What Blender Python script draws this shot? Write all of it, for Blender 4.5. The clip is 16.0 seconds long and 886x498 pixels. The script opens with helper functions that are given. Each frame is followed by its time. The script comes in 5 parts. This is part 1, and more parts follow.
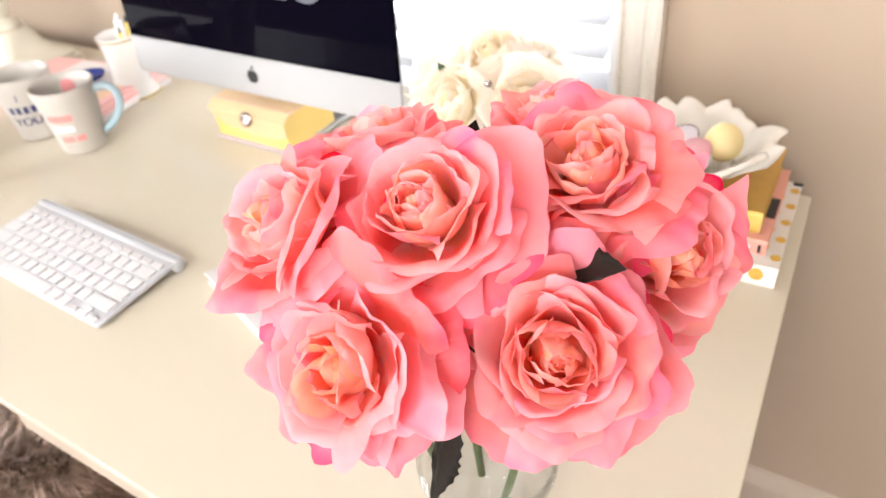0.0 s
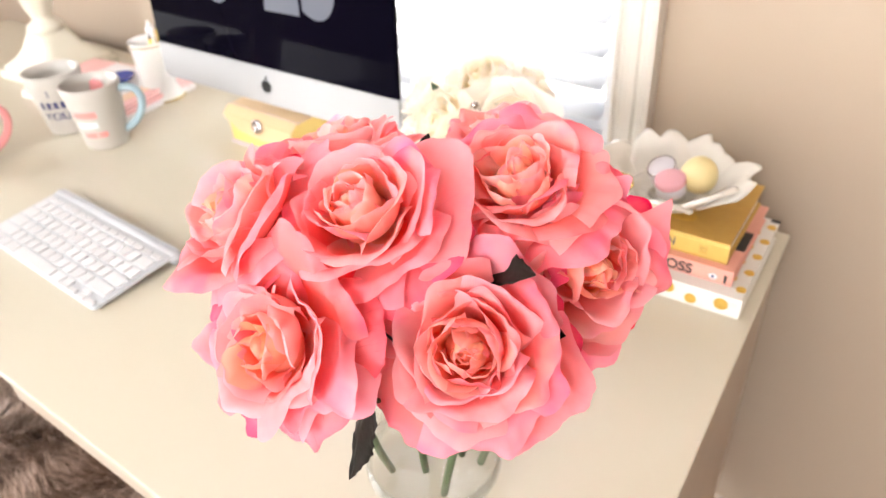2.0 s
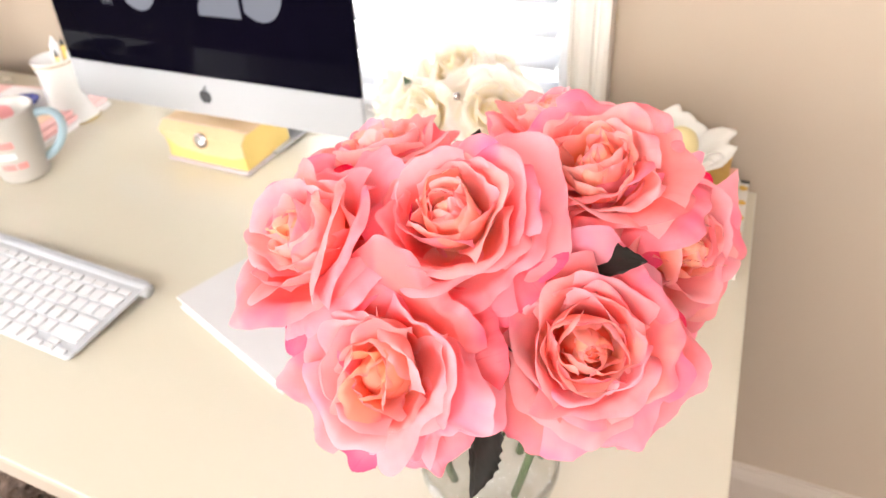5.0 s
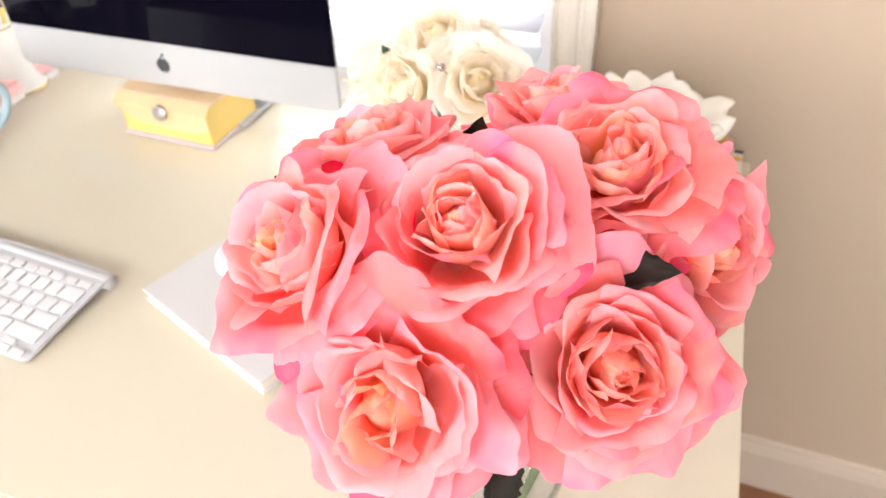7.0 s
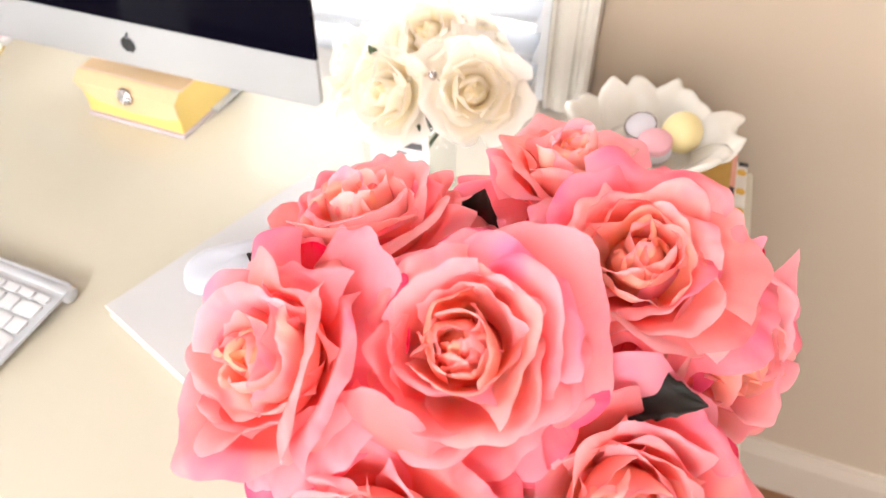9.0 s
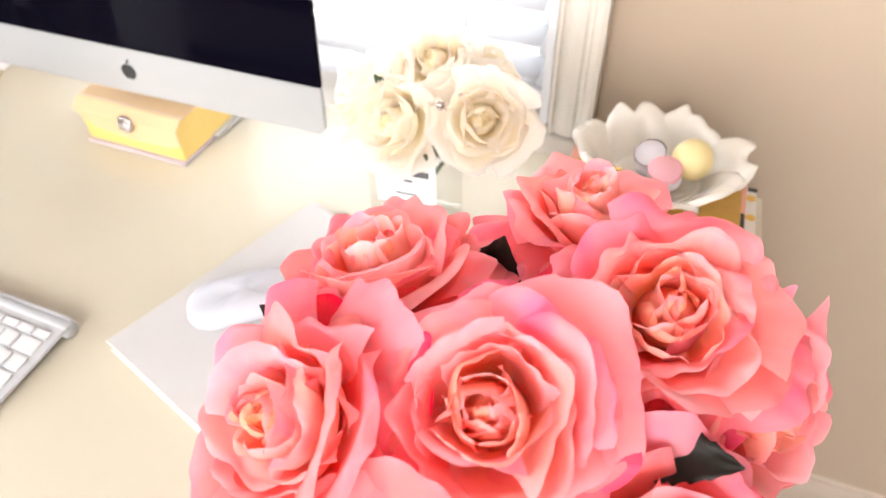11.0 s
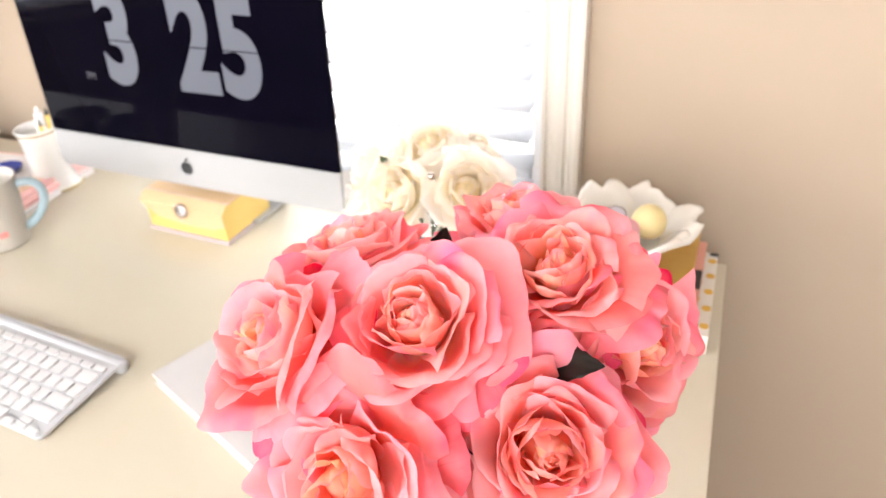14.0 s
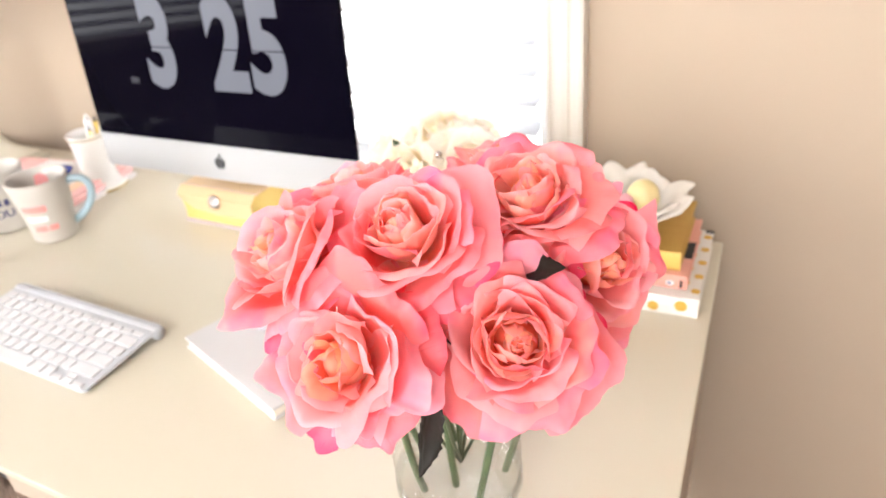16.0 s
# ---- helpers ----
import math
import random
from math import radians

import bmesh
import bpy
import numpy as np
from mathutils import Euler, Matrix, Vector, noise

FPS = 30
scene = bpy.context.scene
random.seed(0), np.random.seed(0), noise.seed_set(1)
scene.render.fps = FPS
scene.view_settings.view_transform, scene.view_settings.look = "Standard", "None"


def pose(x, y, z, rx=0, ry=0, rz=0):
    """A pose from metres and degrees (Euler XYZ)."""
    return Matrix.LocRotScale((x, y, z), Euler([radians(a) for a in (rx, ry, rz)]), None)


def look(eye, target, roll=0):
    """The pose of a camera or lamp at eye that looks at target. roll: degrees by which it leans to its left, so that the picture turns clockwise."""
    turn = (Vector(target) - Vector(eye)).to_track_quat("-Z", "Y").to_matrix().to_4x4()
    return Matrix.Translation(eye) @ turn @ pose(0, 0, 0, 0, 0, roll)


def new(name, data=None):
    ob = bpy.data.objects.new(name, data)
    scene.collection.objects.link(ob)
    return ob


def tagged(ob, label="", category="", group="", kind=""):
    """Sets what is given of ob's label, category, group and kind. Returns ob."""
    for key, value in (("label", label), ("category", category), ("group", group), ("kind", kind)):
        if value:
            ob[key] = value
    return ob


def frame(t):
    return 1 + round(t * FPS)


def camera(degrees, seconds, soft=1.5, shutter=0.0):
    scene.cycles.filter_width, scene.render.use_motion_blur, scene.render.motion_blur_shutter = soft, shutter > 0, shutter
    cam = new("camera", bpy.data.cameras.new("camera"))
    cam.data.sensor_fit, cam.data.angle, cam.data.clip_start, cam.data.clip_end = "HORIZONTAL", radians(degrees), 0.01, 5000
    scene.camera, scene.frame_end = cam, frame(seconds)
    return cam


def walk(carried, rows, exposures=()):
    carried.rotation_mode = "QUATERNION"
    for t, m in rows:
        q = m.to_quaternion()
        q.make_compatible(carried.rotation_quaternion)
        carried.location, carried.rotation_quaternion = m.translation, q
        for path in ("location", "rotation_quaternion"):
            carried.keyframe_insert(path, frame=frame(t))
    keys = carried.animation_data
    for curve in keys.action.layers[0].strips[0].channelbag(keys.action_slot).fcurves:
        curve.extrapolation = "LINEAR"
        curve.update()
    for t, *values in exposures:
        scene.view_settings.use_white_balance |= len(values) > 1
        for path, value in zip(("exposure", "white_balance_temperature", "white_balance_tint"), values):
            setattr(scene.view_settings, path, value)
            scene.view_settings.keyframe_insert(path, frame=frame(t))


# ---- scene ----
cam = camera(63.8, 16.0)
PATH = [
    (0, (0.04, 0.095, 1.262), (-0.87, 1.398, 0.049), -6.1),
    (0.5, (0.062, 0.1, 1.259), (-0.875, 1.392, 0.053), -5.3),
    (1, (0.083, 0.102, 1.255), (-0.888, 1.375, 0.057), -5.7),
    (1.5, (0.1, 0.102, 1.261), (-0.893, 1.383, 0.089), -4.5),
    (2, (0.109, 0.097, 1.268), (-0.892, 1.387, 0.113), -3.8),
    (2.5, (0.108, 0.081, 1.276), (-0.897, 1.399, 0.156), -3.8),
    (3, (0.099, 0.064, 1.278), (-0.885, 1.407, 0.171), -4.1),
    (3.5, (0.082, 0.05, 1.286), (-0.855, 1.44, 0.195), -3.9),
    (4, (0.053, 0.049, 1.282), (-0.813, 1.456, 0.155), -4.1),
    (4.5, (0.021, 0.047, 1.278), (-0.768, 1.472, 0.118), -4.1),
    (4.7, (0.01, 0.05, 1.273), (-0.752, 1.477, 0.098), -4.3),
    (6.8, (-0.041, 0.089, 1.264), (-0.688, 1.484, -0.015), -4.2),
    (7, (-0.046, 0.097, 1.266), (-0.666, 1.485, -0.033), -3.7),
    (7.5, (-0.054, 0.119, 1.278), (-0.647, 1.451, -0.091), -3.6),
    (8, (-0.06, 0.14, 1.291), (-0.632, 1.463, -0.095), -2.9),
    (8.5, (-0.071, 0.164, 1.294), (-0.615, 1.482, -0.108), -2.0),
    (9, (-0.087, 0.177, 1.293), (-0.612, 1.483, -0.128), -0.7),
    (9.2, (-0.095, 0.179, 1.293), (-0.621, 1.482, -0.13), -0.2),
    (11.3, (-0.106, 0.194, 1.299), (-0.622, 1.538, -0.089), -1.0),
    (11.5, (-0.095, 0.191, 1.299), (-0.603, 1.548, -0.08), -1.3),
    (12, (-0.071, 0.178, 1.304), (-0.612, 1.557, -0.04), -2.2),
    (12.5, (-0.053, 0.157, 1.307), (-0.654, 1.564, 0.019), -2.7),
    (13, (-0.036, 0.129, 1.308), (-0.683, 1.566, 0.076), -2.9),
    (13.5, (-0.014, 0.099, 1.307), (-0.693, 1.584, 0.153), -3.2),
    (14, (0.007, 0.07, 1.304), (-0.719, 1.581, 0.213), -3.7),
    (14.5, (0.029, 0.05, 1.299), (-0.727, 1.576, 0.252), -4.3),
    (15, (0.05, 0.03, 1.294), (-0.74, 1.553, 0.267), -5.1),
    (15.5, (0.067, 0.015, 1.283), (-0.749, 1.534, 0.269), -5.5),
    (16, (0.076, -0.004, 1.273), (-0.757, 1.515, 0.272), -5.7),
]
cam.data.dof.use_dof, cam.data.dof.focus_distance, cam.data.dof.aperture_fstop = True, 0.40, 9.0
walk(cam, [(t, look(eye, target, roll)) for t, eye, target, roll in PATH])

# ---- light ----
world = bpy.data.worlds.new("world")
scene.world = world
world.use_nodes = True
wn = world.node_tree
sky = wn.nodes.new("ShaderNodeTexSky")
sky.sky_type, sky.sun_disc, sky.sun_elevation, sky.sun_rotation = "NISHITA", False, radians(40), radians(20)
wn.links.new(sky.outputs[0], wn.nodes["Background"].inputs[0])
wn.nodes["Background"].inputs[1].default_value = 0.12


def area_lamp(name, place, target, width, height, watts, colour):
    lamp = bpy.data.lights.new(name, "AREA")
    lamp.shape, lamp.size, lamp.size_y, lamp.energy, lamp.color = "RECTANGLE", width, height, watts, colour
    ob = new(name, lamp)
    ob.matrix_world = look(place, target)
    return ob


area_lamp("window_light_1", (-0.66, 1.13, 1.35), (-0.66, 0, 1.2), 0.74, 1.2, 5.0, (0.97, 0.98, 1.0))
area_lamp("window_light_2", (-2.70, -0.80, 1.50), (0, -0.4, 1.1), 1.5, 1.3, 44, (1.0, 0.985, 0.96))
# front fill from behind the camera; the window it stands in is added
area_lamp("front_fill_light", (-0.22, -1.67, 1.86), (-0.1, 0.3, 0.95), 2.1, 1.2, 97, (1.0, 0.98, 0.95))
scene.view_settings.exposure = -0.94


# ---- materials ----
def material(name, colour, rough=0.5, metal=0.0, second=None, scale=20.0, mix=0.5, bump=0.0, bump_scale=200.0, detail=4.0, coat=0.0, stretch=None):
    m = bpy.data.materials.new(name)
    m.use_nodes = True
    nt = m.node_tree
    b = nt.nodes["Principled BSDF"]
    b.inputs["Roughness"].default_value, b.inputs["Metallic"].default_value = rough, metal
    b.inputs["Base Color"].default_value = (*colour, 1)
    b.inputs["Coat Weight"].default_value = coat
    b.inputs["Coat Roughness"].default_value = 0.08
    tc = nt.nodes.new("ShaderNodeTexCoord")
    out = tc.outputs["Object"]
    if stretch:
        mp = nt.nodes.new("ShaderNodeMapping")
        mp.inputs["Scale"].default_value = stretch
        nt.links.new(out, mp.inputs[0])
        out = mp.outputs[0]
    if second:
        n = nt.nodes.new("ShaderNodeTexNoise")
        n.inputs["Scale"].default_value, n.inputs["Detail"].default_value = scale, detail
        nt.links.new(out, n.inputs["Vector"])
        r = nt.nodes.new("ShaderNodeValToRGB")
        r.color_ramp.elements[0].position, r.color_ramp.elements[1].position = 0.5 - 0.5 * mix, 0.5 + 0.5 * mix
        r.color_ramp.elements[0].color, r.color_ramp.elements[1].color = (*colour, 1), (*second, 1)
        nt.links.new(n.outputs[0], r.inputs[0])
        nt.links.new(r.outputs[0], b.inputs["Base Color"])
    if bump:
        n2 = nt.nodes.new("ShaderNodeTexNoise")
        n2.inputs["Scale"].default_value, n2.inputs["Detail"].default_value = bump_scale, 5
        nt.links.new(out, n2.inputs["Vector"])
        bp = nt.nodes.new("ShaderNodeBump")
        bp.inputs["Strength"].default_value, bp.inputs["Distance"].default_value = bump, 0.001
        nt.links.new(n2.outputs[0], bp.inputs["Height"])
        nt.links.new(bp.outputs[0], b.inputs["Normal"])
    return m


def glass(name, colour=(1, 1, 1), rough=0.0, ior=1.45):
    m = bpy.data.materials.new(name)
    m.use_nodes = True
    b = m.node_tree.nodes["Principled BSDF"]
    b.inputs["Base Color"].default_value = (*colour, 1)
    b.inputs["Roughness"].default_value, b.inputs["IOR"].default_value = rough, ior
    b.inputs["Transmission Weight"].default_value = 1.0
    return m


def glow(name, colour, strength):
    m = bpy.data.materials.new(name)
    m.use_nodes = True
    b = m.node_tree.nodes["Principled BSDF"]
    b.inputs["Base Color"].default_value = (0.02, 0.02, 0.02, 1)
    b.inputs["Emission Color"].default_value = (*colour, 1)
    b.inputs["Emission Strength"].default_value = strength
    return m


def petal_material(name, stops, edge, vein, translucent=0.3, vary=0.03, rim=0.74, blush=0.0):
    """Colour runs from the claw of the petal to its rim: pigment, with crevice glow and light-filled edges put into it;
    the rim and the side edges take the edge colour.
    """
    m = bpy.data.materials.new(name)
    m.use_nodes = True
    nt = m.node_tree
    L, N = nt.links.new, nt.nodes.new
    b = nt.nodes["Principled BSDF"]
    uv = N("ShaderNodeUVMap")
    sep = N("ShaderNodeSeparateXYZ")
    L(uv.outputs[0], sep.inputs[0])
    tc = N("ShaderNodeTexCoord")
    info = N("ShaderNodeObjectInfo")
    big = N("ShaderNodeTexNoise")
    big.inputs["Scale"].default_value, big.inputs["Detail"].default_value = 42, 3
    big.noise_dimensions = "4D"
    L(tc.outputs["Object"], big.inputs["Vector"])
    w = N("ShaderNodeMath")
    w.operation = "MULTIPLY"
    w.inputs[1].default_value = 37.0
    L(info.outputs["Random"], w.inputs[0])
    L(w.outputs[0], big.inputs["W"])
    along = N("ShaderNodeMath")
    along.operation = "MULTIPLY_ADD"
    along.inputs[1].default_value, along.inputs[2].default_value = 0.6, -0.3
    L(big.outputs[0], along.inputs[0])
    add = N("ShaderNodeMath")
    add.operation = "ADD"
    L(sep.outputs["Y"], add.inputs[0])
    L(along.outputs[0], add.inputs[1])
    ramp = N("ShaderNodeValToRGB")
    while len(ramp.color_ramp.elements) < len(stops):
        ramp.color_ramp.elements.new(0.5)
    for e, (p, c) in zip(ramp.color_ramp.elements, stops):
        e.position, e.color = p, (*c, 1)
    L(add.outputs[0], ramp.inputs[0])
    # rim factor: the larger of v and |u|
    u2 = N("ShaderNodeMath")
    u2.operation = "MULTIPLY_ADD"
    u2.inputs[1].default_value, u2.inputs[2].default_value = 2, -1
    L(sep.outputs["X"], u2.inputs[0])
    au = N("ShaderNodeMath")
    au.operation = "ABSOLUTE"
    L(u2.outputs[0], au.inputs[0])
    mx = N("ShaderNodeMath")
    mx.operation = "MAXIMUM"
    L(au.outputs[0], mx.inputs[0])
    L(add.outputs[0], mx.inputs[1])
    er = N("ShaderNodeMapRange")
    er.inputs["From Min"].default_value, er.inputs["From Max"].default_value = rim, 1.08
    er.inputs["To Max"].default_value = 0.85
    L(mx.outputs[0], er.inputs["Value"])
    mixe = N("ShaderNodeMix")
    mixe.data_type = "RGBA"
    # the colour sockets of the mix node
    ca, cb, co = mixe.inputs[6], mixe.inputs[7], mixe.outputs[2]
    cb.default_value = (*edge, 1)
    L(er.outputs[0], mixe.inputs[0])
    L(ramp.outputs[0], ca)
    # uneven deep pink flush towards the rim
    fl = N("ShaderNodeTexNoise")
    fl.noise_dimensions = "4D"
    fl.inputs["Scale"].default_value, fl.inputs["Detail"].default_value = 26, 2
    L(tc.outputs["Object"], fl.inputs["Vector"])
    L(w.outputs[0], fl.inputs["W"])
    fr = N("ShaderNodeMapRange")
    fr.inputs["From Min"].default_value, fr.inputs["From Max"].default_value = 0.52, 0.74
    L(fl.outputs[0], fr.inputs["Value"])
    fm = N("ShaderNodeMath")
    fm.operation = "MULTIPLY"
    L(fr.outputs[0], fm.inputs[0])
    L(sep.outputs["Y"], fm.inputs[1])
    fk = N("ShaderNodeMath")
    fk.operation = "MULTIPLY"
    fk.inputs[1].default_value = blush
    L(fm.outputs[0], fk.inputs[0])
    mixf = N("ShaderNodeMix")
    mixf.data_type = "RGBA"
    mixf.inputs[7].default_value = (0.95, 0.22, 0.36, 1)
    L(fk.outputs[0], mixf.inputs[0])
    L(co, mixf.inputs[6])
    co = mixf.outputs[2]
    # fine veins along the petal
    mp = N("ShaderNodeMapping")
    mp.inputs["Scale"].default_value = (34, 2.2, 1)
    L(uv.outputs[0], mp.inputs[0])
    vn = N("ShaderNodeTexNoise")
    vn.inputs["Scale"].default_value, vn.inputs["Detail"].default_value, vn.inputs["Distortion"].default_value = 1.0, 4, 0.6
    L(mp.outputs[0], vn.inputs["Vector"])
    vr = N("ShaderNodeMapRange")
    vr.inputs["From Min"].default_value, vr.inputs["From Max"].default_value = 0.6, 0.75
    vr.inputs["To Max"].default_value = vein
    L(vn.outputs[0], vr.inputs["Value"])
    mixv = N("ShaderNodeMix")
    mixv.data_type = "RGBA"
    mixv.inputs[7].default_value = (edge[0] * 0.75, edge[1] * 0.45, edge[2] * 0.55, 1)
    L(vr.outputs[0], mixv.inputs[0])
    L(co, mixv.inputs[6])
    hsv = N("ShaderNodeHueSaturation")
    hr = N("ShaderNodeMapRange")
    hr.inputs["To Min"].default_value, hr.inputs["To Max"].default_value = 0.5 - vary * 0.35, 0.5 + vary * 0.35
    L(info.outputs["Random"], hr.inputs["Value"])
    L(hr.outputs[0], hsv.inputs["Hue"])
    L(mixv.outputs[2], hsv.inputs["Color"])
    sc = N("ShaderNodeMath")
    sc.operation = "MULTIPLY"
    sc.inputs[1].default_value = 7.31
    L(info.outputs["Random"], sc.inputs[0])
    fc = N("ShaderNodeMath")
    fc.operation = "FRACT"
    L(sc.outputs[0], fc.inputs[0])
    sr = N("ShaderNodeMapRange")
    sr.inputs["To Min"].default_value, sr.inputs["To Max"].default_value = 1 - 3.0 * vary, 1 + 6.0 * vary
    L(fc.outputs[0], sr.inputs["Value"])
    L(sr.outputs[0], hsv.inputs["Saturation"])
    L(hsv.outputs[0], b.inputs["Base Color"])
    b.inputs["Roughness"].default_value = 0.62
    b.inputs["Specular IOR Level"].default_value = 0.25
    bp = N("ShaderNodeBump")
    bp.inputs["Strength"].default_value, bp.inputs["Distance"].default_value = 0.25, 0.0006
    L(vn.outputs[0], bp.inputs["Height"])
    L(bp.outputs[0], b.inputs["Normal"])
    tr = N("ShaderNodeBsdfTranslucent")
    L(hsv.outputs[0], tr.inputs[0])
    ms = N("ShaderNodeMixShader")
    ms.inputs[0].default_value = translucent
    L(b.outputs[0], ms.inputs[1])
    L(tr.outputs[0], ms.inputs[2])
    L(ms.outputs[0], nt.nodes["Material Output"].inputs[0])
    return m


WALL = material("beige wall paint", (0.43, 0.34, 0.258), 0.75, second=(0.402, 0.317, 0.238), scale=1.6, mix=0.8, bump=0.25, bump_scale=320)
CEIL = material("white ceiling paint", (0.8, 0.78, 0.74), 0.8, second=(0.76, 0.74, 0.7), scale=2, bump=0.2, bump_scale=120)
TRIM = material("cream trim paint", (0.68, 0.635, 0.575), 0.42, second=(0.65, 0.60, 0.54), scale=6, bump=0.1, bump_scale=60)
# beige trim tone, darkened further for the weak light low on the wall
BASE_DIMMED = material("dimmed beige baseboard paint", (0.50, 0.42, 0.345), 0.45, second=(0.47, 0.39, 0.315), scale=6, bump=0.1, bump_scale=60)
SLAT = material("white vinyl slat", (0.86, 0.87, 0.90), 0.4, second=(0.83, 0.84, 0.88), scale=9)
_s = SLAT.node_tree
_tr, _ms = _s.nodes.new("ShaderNodeBsdfTranslucent"), _s.nodes.new("ShaderNodeMixShader")
_tr.inputs[0].default_value = (0.93, 0.94, 0.96, 1)
_ms.inputs[0].default_value = 0.7
_s.links.new(_s.nodes["Principled BSDF"].outputs[0], _ms.inputs[1])
_s.links.new(_tr.outputs[0], _ms.inputs[2])
_s.links.new(_ms.outputs[0], _s.nodes["Material Output"].inputs[0])
BLIND = material("white blind slat", (0.82, 0.83, 0.86), 0.4, second=(0.78, 0.79, 0.83), scale=9)
FLOORWOOD = material("brown wood floor", (0.17, 0.075, 0.035), 0.35, second=(0.27, 0.125, 0.06), scale=7, mix=0.7, bump=0.3, bump_scale=40, stretch=(1, 9, 9))
DESK = material("cream lacquered desk", (0.565, 0.515, 0.412), 0.42, second=(0.54, 0.488, 0.382), scale=4, mix=0.9, bump=0.015, bump_scale=25, coat=0.5)
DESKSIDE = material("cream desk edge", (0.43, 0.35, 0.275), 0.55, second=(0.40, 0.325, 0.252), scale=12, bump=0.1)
KBPLATE = material("silver keyboard aluminium", (0.53, 0.54, 0.565), 0.42, 0.2, second=(0.505, 0.515, 0.54), scale=5)
ALU = material("silver aluminium", (0.46, 0.46, 0.465), 0.4, 0.5, second=(0.435, 0.435, 0.44), scale=3, bump=0.05, bump_scale=900)
KEYWHITE = material("white plastic key", (0.61, 0.60, 0.605), 0.4, second=(0.585, 0.575, 0.58), scale=60)
SCREEN = material("black glass screen", (0.0015, 0.0015, 0.004), 0.03, second=(0.003, 0.002, 0.006), scale=3)
SCREEN.node_tree.nodes["Principled BSDF"].inputs["Specular IOR Level"].default_value = 0.032
DARK = material("dark grey plastic", (0.02, 0.02, 0.022), 0.4, second=(0.03, 0.03, 0.03), scale=40)
LOGO = material("dark grey emblem", (0.015, 0.015, 0.018), 0.15)
DIGIT = glow("grey lit digits", (0.30, 0.32, 0.42), 1.0)
DIGITDIM = glow("dim lit letters", (0.12, 0.12, 0.16), 1.0)
CERAMIC = material("white ceramic", (0.70, 0.675, 0.65), 0.22, second=(0.67, 0.645, 0.61), scale=9, bump=0.03, bump_scale=30, coat=0.3)
BOWLM = material("ivory glazed ceramic", (0.80, 0.77, 0.71), 0.22, second=(0.74, 0.70, 0.63), scale=26, mix=0.7, bump=0.12, bump_scale=70, coat=0.4)
MUG = material("off-white mug glaze", (0.51, 0.475, 0.43), 0.35, second=(0.48, 0.445, 0.40), scale=18, coat=0.2)
MUGBLUE = material("pale blue glaze", (0.34, 0.45, 0.50), 0.3, second=(0.31, 0.42, 0.47), scale=20, coat=0.2)
MUGPINK = material("coral pink glaze", (0.72, 0.28, 0.28), 0.3, second=(0.68, 0.25, 0.25), scale=20, coat=0.2)
NAVY = material("navy print", (0.05, 0.055, 0.14), 0.5, second=(0.03, 0.035, 0.13), scale=50)
REDPRINT = material("coral print", (0.74, 0.25, 0.23), 0.5, second=(0.7, 0.28, 0.25), scale=50)
PALEPRINT = material("pale blue print", (0.6, 0.68, 0.7), 0.5)
GOLDBOOK = material("gold cloth cover", (0.58, 0.36, 0.085), 0.45, 0.25, second=(0.52, 0.31, 0.07), scale=55, bump=0.25, bump_scale=1400)
GOLDSPINE = material("pale gold cloth spine", (0.74, 0.52, 0.14), 0.42, 0.2, second=(0.68, 0.47, 0.12), scale=40, bump=0.25, bump_scale=1400)
GOLD = material("polished gold foil", (0.90, 0.66, 0.26), 0.26, 0.7, second=(0.84, 0.57, 0.19), scale=60, bump=0.3, bump_scale=120)
GOLDDOT = material("gold foil print", (0.72, 0.47, 0.10), 0.35, 0.4, second=(0.62, 0.36, 0.06), scale=120)
PINKBOOK = material("salmon pink paper cover", (0.74, 0.36, 0.28), 0.5, second=(0.70, 0.33, 0.26), scale=25, bump=0.05)
WHITEBOOK = material("white paper cover", (0.72, 0.69, 0.64), 0.45, second=(0.69, 0.66, 0.60), scale=20, bump=0.05)
PAGES = material("cream page edges", (0.76, 0.70, 0.60), 0.8, second=(0.66, 0.59, 0.48), scale=3, stretch=(1, 1, 260), bump=0.2, bump_scale=10)
INK = material("black ink", (0.012, 0.012, 0.015), 0.5, second=(0.02, 0.02, 0.02), scale=60)
GREYINK = material("grey ink", (0.10, 0.10, 0.11), 0.5)
NOTE = material("white notebook cover", (0.54, 0.52, 0.515), 0.45, second=(0.518, 0.498, 0.493), scale=14, bump=0.06, bump_scale=900)
PURSE = material("yellow gold satin board", (0.70, 0.53, 0.17), 0.30, 0.1, second=(0.60, 0.40, 0.10), scale=11, mix=0.8, bump=0.1, bump_scale=60, coat=0.2)
PURSEFLAP = material("pale gold satin flap", (0.68, 0.48, 0.28), 0.35, 0.1, second=(0.62, 0.43, 0.24), scale=13, mix=0.8, bump=0.1, bump_scale=80)
LILAC = material("lilac grey base board", (0.55, 0.47, 0.50), 0.5, second=(0.5, 0.42, 0.45), scale=30)
CRYSTAL = material("silver jewel metal", (0.62, 0.58, 0.56), 0.2, 0.9, second=(0.35, 0.3, 0.28), scale=150, mix=0.5)
GEM = glass("clear cut crystal", (0.98, 0.97, 1.0), 0.0, 1.6)
THIN = bpy.data.materials.new("thin clear glass")
THIN.use_nodes = True
_t = THIN.node_tree
_clear, _gloss, _fres, _mix = (_t.nodes.new(k) for k in ("ShaderNodeBsdfTransparent", "ShaderNodeBsdfGlossy", "ShaderNodeLayerWeight", "ShaderNodeMixShader"))
_pow, _madd = _t.nodes.new("ShaderNodeMath"), _t.nodes.new("ShaderNodeMath")
_pow.operation, _madd.operation = "POWER", "MULTIPLY_ADD"
